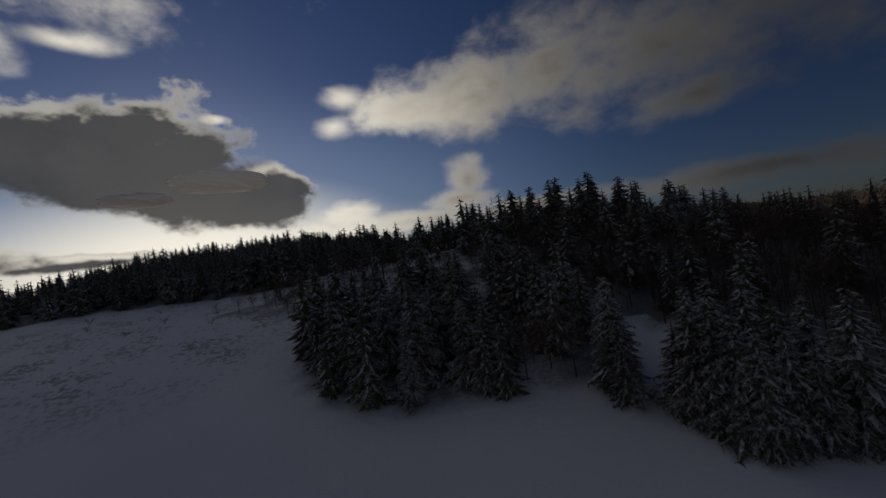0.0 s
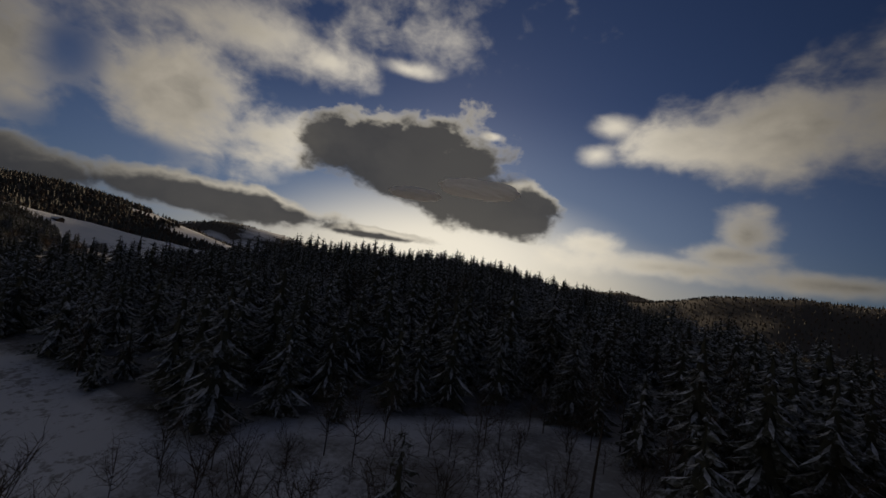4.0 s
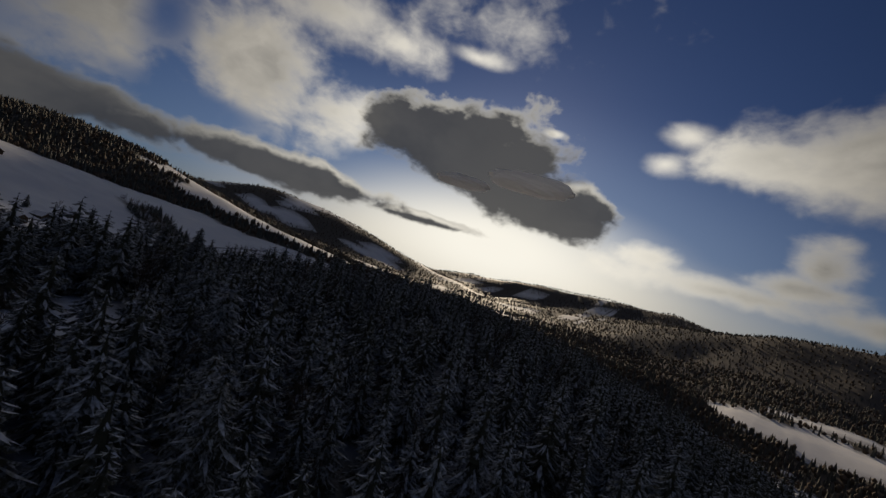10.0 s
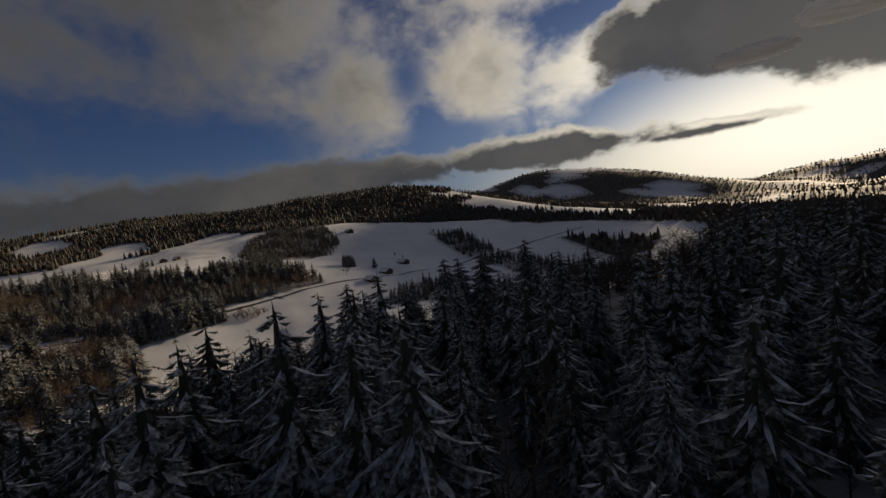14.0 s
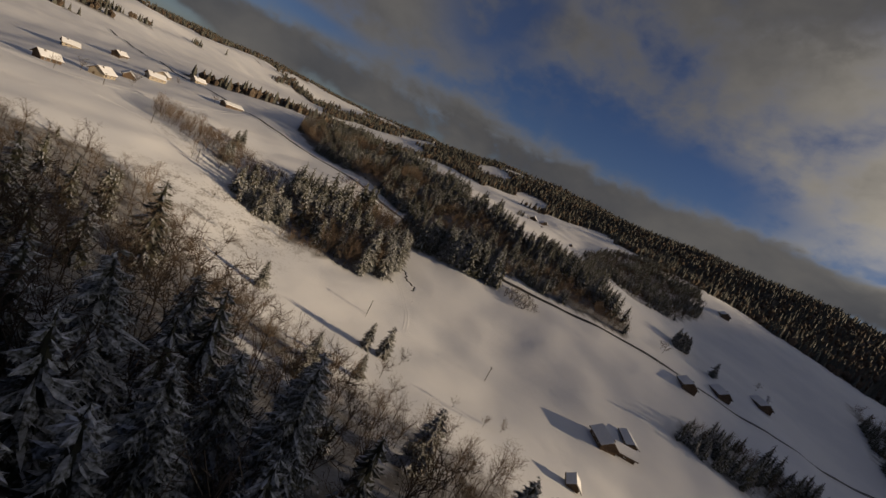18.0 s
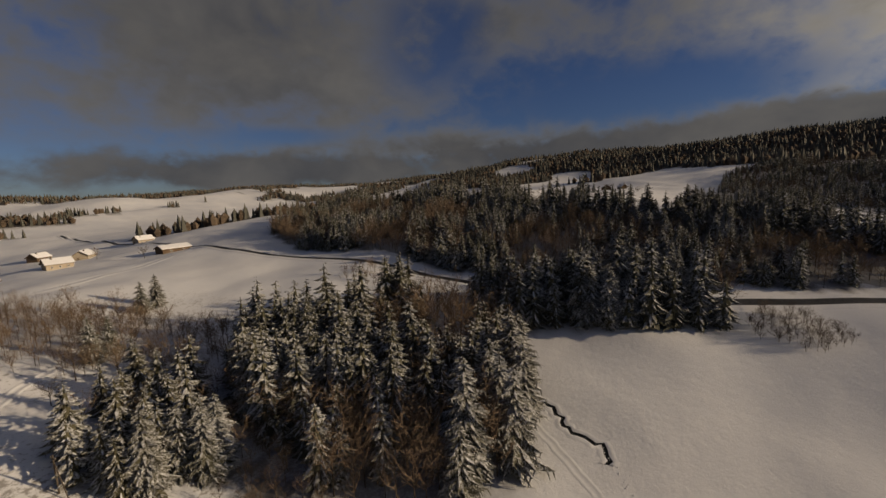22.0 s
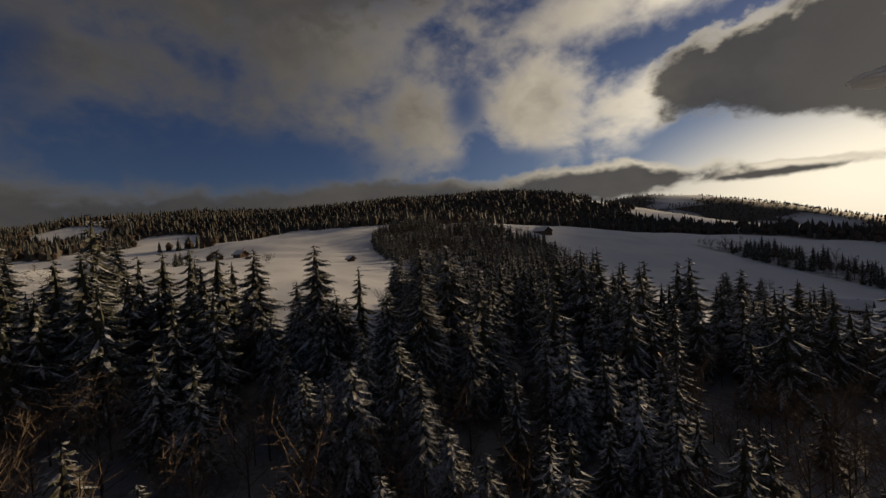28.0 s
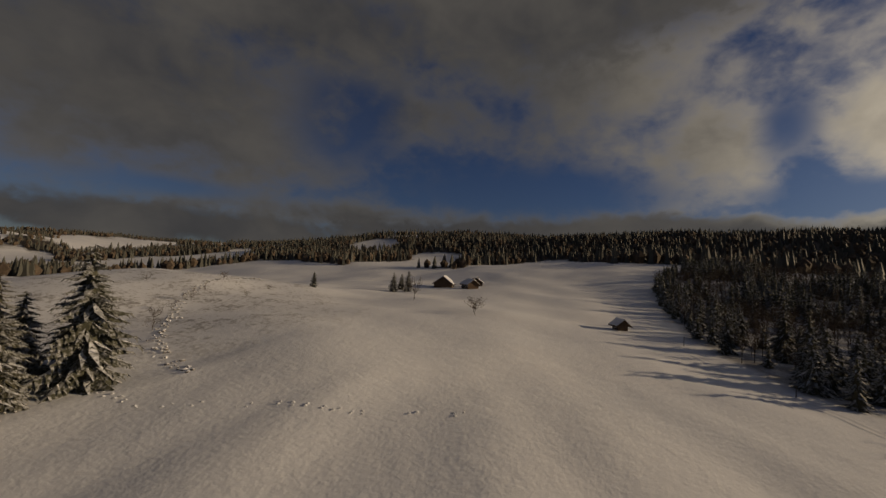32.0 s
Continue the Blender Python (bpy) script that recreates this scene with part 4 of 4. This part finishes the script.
# ---------------- single trees and bushes ----------------
def plant(kind, x, y, height, label, group="", variant=None, seed=0):
    rng = np.random.RandomState(int(abs(x * 7 + y * 13)) + seed)
    if kind == "spruce":
        k = rng.randint(0, 5) if variant is None else variant
        m, cat = SPRUCES[k], "tree"
    elif kind == "thin_spruce":
        m, cat = SPRUCE_SPARSE[variant or 0], "tree"
    elif kind == "bare_tree":
        m, cat = BARE[rng.randint(0, 3) if variant is None else variant], "tree"
    else:
        m, cat = BARE[rng.randint(3, 5) if variant is None else variant], "bush"
    return stand(kind, m, x, y, height / m[2], rng.uniform(0, 6.28), label, cat, group)


for _x, _y, _h in ((-331, 299, 11), (-357, 333, 11), (-362, 338, 13), (-309, 362, 12), (-313, 352, 9), (-322, 345, 10), (-335, 352, 9)):
    plant("spruce", _x, _y, _h, "dark spruce standing alone at the field's edge", "spruces at the field's edge")
for _i, (_x, _y) in enumerate(((-655, 403), (-659, 407), (-652, 408), (-656, 412), (-663, 410), (-660, 401), (-649, 404), (-666, 405))):
    plant("spruce", _x, _y, 13 + _i % 3, "spruce of a tight clump in a snowy field", "clump of spruces")
plant("spruce", -650, 436, 13, "lone dark spruce in a snowy meadow")
for _x, _y, _h in ((-629, 202, 14), (-637, 201, 16.5), (-633, 196, 11), (-623, 204, 9), (-641, 194, 10)):
    plant("spruce", _x, _y, _h, "sunlit spruce beside a snowy pasture", "spruces by the pasture")
for _x, _y, _h in ((-776, 152, 9), (-781, 157, 10), (-786, 150, 8), (-727, 149, 6)):
    plant("spruce", _x, _y, _h, "spruce beside a mountain barn", "spruces by the barn")
for _x, _y, _h, _v in ((-597, 264, 15, 0), (-592, 268, 11, 1), (-604, 284, 13, 0), (-35, 184, 9, 1), (-22, 205, 12, 0), (-12, 197, 10, 0), (-8, 214, 13, 1), (-2, 204, 11, 0)):
    plant("thin_spruce", _x, _y, _h, "thin ragged spruce with gaps between its boughs", "ragged spruces", _v)
for _x, _y, _h in ((-306, 330, 11), (-314, 322, 9), (-320, 330, 8), (-308, 342, 10), (-318, 366, 9), (-330, 372, 8), (-340, 362, 7), (-346, 352, 8), (-366, 344, 7), (-372, 380, 5), (-379, 384, 5), (-368, 369, 4.5),
                   (-600, 401, 9), (-606, 398, 8), (-706, 470, 8), (-690, 478, 7), (-343, 186, 7), (-438, 268, 7), (-431, 266, 6), (-446, 262, 6), (-731, 190, 8), (-300, 96, 8), (-316, 70, 9), (-352, 38, 9), (-345, 60, 7),
                   (-404, -40, 8), (-420, 6, 8), (-378, 182, 10), (-386, 186, 9), (-362, 178, 10), (-392, 196, 10), (-356, 190, 7), (-610, 228, 6), (-617, 268, 6)):
    plant("bare_tree", _x, _y, _h, "leafless brown broadleaf tree above the snow", "bare trees on the slopes")
for _x, _y, _h in ((-326, 220, 2.5), (-345, 229, 4.5), (-341, 226, 3.5), (-352, 252, 2.6), (-335, 256, 4.5), (-330, 252, 3.5), (-316, 222, 4), (-321, 214, 3.5), (-312, 228, 4), (-308, 216, 3.5), (-358, 246, 2.5),
                   (-716, 218, 5), (-720, 216, 4.5), (-660, 172, 3), (-668, 164, 2.6), (-676, 158, 3), (-686, 148, 2.6), (-700, 136, 3), (-655, 181, 2.8), (-690, 160, 2.2), (-706, 150, 2.2), (-660, 150, 2.4), (-680, 130, 2.4),
                   (-503, 318, 5), (-506, 325, 4.5), (-509, 318, 5.4), (-512, 312, 5), (-500, 311, 5), (-515, 322, 4), (-508, 330, 3.6), (-498, 316, 4.6), (-501, 323, 4.2), (-510, 325, 4.6), (-505, 312, 5.2), (-496, 322, 3.4), (-320, 238, 3), (-327, 243, 2.5), (-338, 268, 2.4),
                   (-72, 178, 2.2), (-80, 184, 2.0), (-62, 184, 2.4), (-90, 176, 2.0), (-58, 174, 2.2), (-98, 186, 2.2), (-50, 190, 2.4), (-84, 194, 2.0), (-68, 194, 2.2), (-46, 198, 2.4), (-108, 178, 2.0), (-76, 170, 1.8)):
    plant("bush", _x, _y, _h, "leafless bush poking through the snow", "bushes on the banks")


for _x, _y in ((13, 383), (10, 377), (5, 369), (14, 374), (13, 366), (32, 378), (24, 383)):
    stand("pine", PINE, _x, _y, 0.9 + 0.1 * ((_x + _y) % 3), _x * 0.7, "tall pine with a long bare trunk beside a glade", "tree", "pines at the glade")
for _x, _y, _h in ((28, 198, 16), (36, 204, 18), (31, 210, 17), (44, 200, 18), (50, 208, 21), (41, 214, 20), (57, 202, 19), (64, 206, 18), (70, 198, 18), (54, 216, 20), (24, 206, 17), (61, 214, 18), (78, 204, 17), (86, 198, 16)):
    plant("spruce", _x, _y, _h, "tall dark spruce on the crest of a wooded knoll", "spruces on the crest")
for _x, _y, _h in ((26, 125, 11), (27, 123, 16), (28, 121, 15), (29, 119, 14), (30, 117, 13), (33, 117, 12), (35, 116, 11), (39, 116, 16), (32, 127, 15), (35, 125, 14), (36, 122, 13), (42, 125, 12), (21, 129, 11), (21, 131, 16)):
    plant("spruce", _x, _y, _h, "dark spruce at the foot of a wooded knoll", "spruces at the knoll's foot")
for _x, _y, _h in ((-248, 417, 24), (-256, 423, 24), (-254, 429, 24), (-256, 443, 23.2), (-273, 383, 18.7), (-285, 383, 20.8), (-265, 386, 17), (-277, 362, 20.4), (-264, 369, 20.9), (-237, 393, 24), (-250, 398, 21.4), (-245, 406, 19), (-271, 412, 21.4), (-288, 429, 20), (-318, 388, 16), (-308, 410, 18), (-321, 442, 17), (-262, 440, 15), (-300, 455, 16), (-279, 492, 17)):
    plant("spruce", _x, _y, _h, "tall snow-laden spruce above leafless woods", "tall spruces of the western wood")
for _x, _y, _h in ((-134, 360, 10), (-145, 356, 11.8), (-134, 367, 11.2), (-129, 375, 9.1), (-145, 373, 8), (-124, 364, 8.4), (-136, 393, 8), (-147, 396, 8)):
    plant("spruce", _x, _y, _h, "snow-laden spruce beside a forest glade", "spruces round the glade")
plant("spruce", -574, 233, 9, "spruce laden with snow above a leafless thicket")
for _x, _y, _h in ((-611, 271, 13), (-616, 276, 14.5), (-621, 281, 15), (-627, 288, 14), (-633, 293, 13), (-604, 280, 13), (-612, 289, 14), (-367, 169, 14), (-372, 165, 12), (-388, 132, 12), (-394, 128, 13)):
    plant("spruce", _x, _y, _h, "snow-flecked spruce at a copse's edge", "spruces at the copse's edge")


def scrub(name, poly, gap, sizes, label, material):
    rng = np.random.RandomState(len(name) + 3)
    x, y = scatter(rng, poly, gap)
    me = forest_mesh(name, LOW_BARE if len(x) > 300 else MID_BARE, x, y, rng.uniform(*sizes, len(x)), rng.uniform(0, 6.28, len(x)), [material, M_BARK])
    tagged(new(name, me), label, "scrub", kind="stuff")


scrub("bank_scrub", BANK_SCRUB, 5.5, (0.5, 1.0), "brown leafless trees and scrub along a bank", M_TWIG_RED)
scrub("gap_brush", GAP_BRUSH, 3.4, (0.4, 0.75), "brown leafless brush between two copses", M_TWIG_RED)
scrub("glade_saplings", GLADE_BRUSH, 4.4, (0.3, 0.75), "thin bare saplings in a snowy glade", M_TWIG)
scrub("road_bank_scrub", [(-456, 160), (-458, 200), (-458, 222), (-472, 224), (-480, 200), (-474, 152)], 3.2, (0.28, 0.55), "low frosted scrub on the slope below the road", M_TWIG_RED)
scrub("roadside_thicket", [(-496, 310), (-497, 326), (-508, 334), (-517, 324), (-513, 310), (-504, 307)], 2.5, (0.28, 0.5), "frosted thicket of low bushes beside the road", M_TWIG)
scrub("knoll_brush", KNOLL_BRUSH, 4.0, (0.45, 0.95), "dense leafless brush on a wooded knoll", M_TWIG)
scrub("lane_scrub", LANE_SCRUB, 3.8, (0.5, 0.95), "leafless scrub beside a field track", M_TWIG_RED)
scrub("edge_scrub", [(-690, 290), (-686, 330), (-678, 335), (-676, 318), (-682, 298), (-706, 276)], 3.6, (0.3, 0.55), "frosted scrub along a field's edge", M_TWIG)


# ---------------- poles ----------------
def box(w, d, h, at=(0, 0, 0)):
    x, y, z = at
    v = [(x + sx * w / 2, y + sy * d / 2, z + sz * h) for sz in (0, 1) for sx, sy in ((-1, -1), (1, -1), (1, 1), (-1, 1))]
    f = [(0, 3, 2, 1), (4, 5, 6, 7), (0, 1, 5, 4), (1, 2, 6, 5), (2, 3, 7, 6), (3, 0, 4, 7)]
    return v, f


def box_mesh(name, mat, *boxes):
    V, F = [], []
    for b in boxes:
        v, f = box(*b)
        F += [tuple(i + len(V) for i in q) for q in f]
        V += v
    return mesh_from(name, V, F, [mat])


def build_poles():
    post = mesh_from("pole_post", *stem(7.4, 0.17, 0.12, 8), [M_POLE])
    arm = box_mesh("pole_arm", M_POLE, (1.7, 0.12, 0.14, (0, 0, 6.7)))
    cap = mesh_from("pole_insulator", *stem(0.28, 0.07, 0.04, 6), [M_STONE])
    stay = mesh_from("pole_brace", *stem(6.4, 0.10, 0.07, 6), [M_POLE])
    for i, (x, y) in enumerate(((-379, 309), (-411, 359), (-333, 151), (-345, 188), (-353, 224), (-322, 96))):
        base = new("utility_pole")
        base.location = (x, y, float(ground(x, y)) - 0.3)
        base.rotation_euler = (0, 0, 0.7 + 0.3 * i)
        part("post", post, base)
        part("crossarm", arm, base)
        for s in (-0.7, 0.7):
            part("insulator", cap, base, loc=(s, 0, 6.84))
        if i in (0, 3, 4):
            b = part("brace", stay, base, loc=(2.6, 0, 0))
            b.rotation_euler = (0, -0.39, 0)
        tagged(base, "dark wooden utility pole standing in a snowy field", "utility pole", "poles of the power line")


build_poles()
_post = mesh_from("fence_post", *stem(2.6, 0.08, 0.06, 6, 0.25), [M_POLE])
for _x, _y in ((-682, 298), (-672, 312), (-704, 283), (-730, 268), (-660, 322)):
    _o = new("fence_post", _post)
    _o.location = (_x, _y, float(ground(_x, _y)) - 0.3)
    tagged(_o, "thin leaning wooden post in the snow", "post", "posts along the field path")


# ---------------- houses ----------------
def gable(w, d, wall_h, roof_h):
    v = [(sx * w / 2, sy * d / 2, z) for z in (-1.2, wall_h) for sx, sy in ((-1, -1), (1, -1), (1, 1), (-1, 1))] + [(-w / 2, 0, wall_h + roof_h), (w / 2, 0, wall_h + roof_h)]
    tri = [(0, 1, 5), (0, 5, 4), (1, 2, 6), (1, 6, 5), (2, 3, 7), (2, 7, 6), (3, 0, 4), (3, 4, 7), (5, 6, 9), (7, 4, 8), (4, 5, 9), (4, 9, 8), (6, 7, 8), (6, 8, 9)]
    return v, tri


def roof_slab(w, d, wall_h, roof_h, thick, over):
    """Both slopes of a gabled roof with an overhang, as one closed slab."""
    V, F = [], []
    ex, ey = w / 2 + over, d / 2 + over
    drop = roof_h * over / (d / 2)
    prof = [(-ey, wall_h - drop), (0, wall_h + roof_h), (ey, wall_h - drop)]
    for x in (-ex, ex):
        V += [(x, y, z) for y, z in prof] + [(x, y, z + thick) for y, z in prof]
    F = [(0, 6, 7, 1), (1, 7, 8, 2), (3, 4, 10, 9), (4, 5, 11, 10), (0, 3, 9, 6), (2, 8, 11, 5), (0, 1, 4, 3), (1, 2, 5, 4), (6, 9, 10, 7), (7, 10, 11, 8)]
    return V, F


def house(kind, x, y, w, d, wall_h, roof_h, turn, wall_mat, label, group="", category="house", snow=0.35, windows=3, chimney=True):
    base = new(kind)
    z = min(float(ground(x + math.cos(a) * w * 0.4, y + math.sin(a) * w * 0.4)) for a in (0, 1.57, 3.14, 4.71))
    base.matrix_world = pose(x, y, z, 0, 0, turn)
    wall = part("wall", mesh_from("house_wall", *gable(w, d, wall_h, roof_h), [wall_mat]), base)
    roof = part("roof", mesh_from("house_roof", *roof_slab(w, d, wall_h + 0.02, roof_h, 0.22, 0.9), [M_WOOD]), base)
    part("snow_cover", mesh_from("roof_snow_cover", *roof_slab(w - 0.3, d - 0.3, wall_h + 0.26, roof_h, snow, 0.85), [M_ROOFSNOW], smooth_shade=False), roof, "thick white snow cover")
    if chimney:
        part("chimney", box_mesh("house_chimney", M_STONE, (0.8, 0.8, 1.6, (w * 0.22, d * 0.12, wall_h + roof_h * 0.7))), roof)
    pane = box_mesh("window_pane", M_GLASS, (0.9, 0.08, 1.1))
    frame_me = box_mesh("window_frame", M_ROOFSNOW, (1.1, 0.06, 0.1, (0, 0, -0.1)), (1.1, 0.06, 0.1, (0, 0, 1.1)), (0.1, 0.06, 1.1, (-0.5, 0, 0)), (0.1, 0.06, 1.1, (0.5, 0, 0)))
    for side in (-1, 1):
        for i in range(windows):
            wx = -w / 2 + w * (i + 0.7) / (windows + 0.4)
            win = part("window", frame_me, base, loc=(wx, side * (d / 2 + 0.04), min(1.1, wall_h * 0.4)))
            part("pane", pane, win)
    dr = part("door", box_mesh("house_door", M_WOOD, (0.08, 1.1, 2.0)), base, loc=(w / 2 + 0.03, -d * 0.15, 0.0))
    tagged(base, label, category, group)
    return base


PLAST, PLANK = M_PLASTER, M_WOOD
for _x, _y, _w, _d, _wh, _rh, _t, _m, _l in (
        (-576, 424, 13, 9, 3.6, 3.0, 25, PLANK, "dark timber farmhouse with a snowy roof beside the lane"), (-621, 445, 14, 9, 3.4, 3.2, 30, PLANK, "long timber farmhouse under a snowy roof"),
        (-673, 474, 15, 10, 3.4, 3.2, 30, PLANK, "timber farmhouse among bare trees"), (-383, -28, 13, 9, 3.6, 2.8, 8, PLAST, "pale ochre farmhouse with a snowy roof"),
        (-328, 62, 13, 9, 3.2, 3.2, 50, PLAST, "cream farmhouse with a steep snowy roof"), (-300, 74, 10, 8, 3.0, 2.6, 20, PLANK, "brown wooden house with snow on its roof"),
        (-402, -70, 12, 9, 3.6, 3.0, 60, PLAST, "plastered house at a hamlet's edge"), (-352, 20, 9, 7, 3.0, 2.4, 80, PLANK, "small wooden house by the lane"),
        (-450, -120, 13, 9, 3.6, 3.0, 15, PLAST, "plastered house with a snowy roof"), (-385, -150, 12, 9, 3.4, 3.0, 40, PLANK, "wooden house on a white slope"),
        (-340, -110, 12, 9, 3.4, 3.0, 0, PLAST, "house on a snowy terrace"), (-890, 422, 16, 10, 4.0, 3.2, 20, PLANK, "big chalet on a wooded hillside"),
        (-836, 170, 9, 7, 2.8, 2.4, 20, PLANK, "small wooden cabin beside a barn"), (-812, 176, 8, 6, 2.6, 2.2, 50, PLANK, "weathered cabin half buried in snow")):
    house("farmhouse", _x, _y, _w, _d, _wh, _rh, _t, _m, _l, "houses of the upper hamlet")
house("barn", -822, 156, 15, 10, 2.4, 3.6, 20, PLANK, "long mountain barn with a wide white roof", "", "barn", 0.5, 2, False)
house("barn", -438, 0, 18, 9, 3.2, 1.8, 12, PLANK, "low dark barn with a flat snowy roof", "", "barn", 0.4, 2, False)
house("barn", -436, 408, 11, 7.5, 2.6, 2.6, 40, PLANK, "weathered barn in a snowy hollow", "", "barn", 0.45, 2, False)
house("shed", -441, 416, 9, 6, 2.3, 1.8, 120, PLANK, "lean wooden shed beside a barn", "", "shed", 0.4, 1, False)
house("shed", -455, 415, 11, 5, 2.0, 1.2, 30, PLANK, "long low shed with a snowy roof", "", "shed", 0.35, 2, False)
house("hut", -382, 410, 4.5, 3.6, 2.0, 1.3, 20, PLANK, "tiny wooden hut in a white field", "", "hut", 0.3, 1, False)
house("hut", -739, 253, 3.4, 2.8, 1.7, 1.1, 30, PLANK, "small dark hay hut on an open slope", "", "hut", 0.3, 1, False)
_rng = np.random.RandomState(77)
for _i in range(34):
    _x, _y = 40 + 330 * _rng.random() + 30 * _rng.normal(), 960 + 300 * _rng.random()
    house("village_house", _x, _y, _rng.uniform(10, 15), _rng.uniform(8, 10), 4.5, 3.4, _rng.uniform(0, 180), PLAST if _rng.random() < 0.6 else PLANK, "snow-roofed house of a village in the valley", "houses of the valley village", "house", 0.4, 2, False)


# ---------------- stone row, boulders, snags ----------------
def stone_mesh(seed):
    r = np.random.RandomState(seed)
    bm = bmesh.new()
    bmesh.ops.create_icosphere(bm, subdivisions=1, radius=0.5)
    for v in bm.verts:
        v.co *= r.uniform(0.75, 1.2)
        v.co.z *= 0.65
    me = bpy.data.meshes.new("stone")
    bm.to_mesh(me)
    bm.free()
    me.materials.append(M_STONE)
    me.materials.append(M_ROOFSNOW)
    for p in me.polygons:
        p.material_index = 1 if p.normal.z > 0.35 else 0
    return me


STONES = [stone_mesh(i) for i in range(4)]


def stone_row(name, pts, step, sizes, label):
    rng = np.random.RandomState(len(name) + 1)
    p0 = pts[0]
    base = new(name)
    base.location = (p0[0], p0[1], float(ground(*p0)))
    for p in resample(pts, step):
        for _ in range(2):
            x, y, s = p.x + rng.normal(0, 0.7), p.y + rng.normal(0, 0.7), rng.uniform(*sizes)
            st = part("stone", STONES[rng.randint(0, 4)], base, loc=(x - p0[0], y - p0[1], float(ground(x, y)) - base.location.z + 0.08))
            st.scale, st.rotation_euler = (s, s * rng.uniform(0.8, 1.2), s), (0, 0, rng.uniform(0, 6.28))
    tagged(base, label, "stone wall")


stone_row("stone_row", [(-632, 200), (-622, 214), (-616, 228), (-614, 242), (-616, 256), (-618, 268)], 0.7, (0.16, 0.42), "tumbled row of field stones capped with snow")
stone_row("pasture_wall", [(-646, 206), (-650, 192), (-662, 174), (-690, 140), (-718, 131)], 1.3, (0.35, 0.8), "old dry-stone wall half buried in snow")
_rng = np.random.RandomState(9)
for _i in range(14):
    _x, _y = -323 + _rng.normal(0, 3.5), 272 + _rng.normal(0, 3.5)
    _s = new("boulder", STONES[_i % 4])
    _s.location, _s.scale = (_x, _y, float(ground(_x, _y)) + 0.1), (1.3, 1.0, 0.9)
    tagged(_s, "dark boulder showing through the snow", "rock", "boulders on the bank")
for _x, _y, _h in ((-581, 258, 7), (-586, 262, 5), (-28, 200, 8), (-18, 192, 9), (-6, 190, 10), (-14, 216, 11), (2, 216, 12), (-34, 192, 7)):
    _s = new("dead_trunk", mesh_from("dead_trunk", *stem(_h, 0.16, 0.06, 7, 0.4), [M_BARK]))
    _s.location = (_x, _y, float(ground(_x, _y)) - 0.3)
    tagged(_s, "bare broken trunk without branches", "tree", "dead trunks")
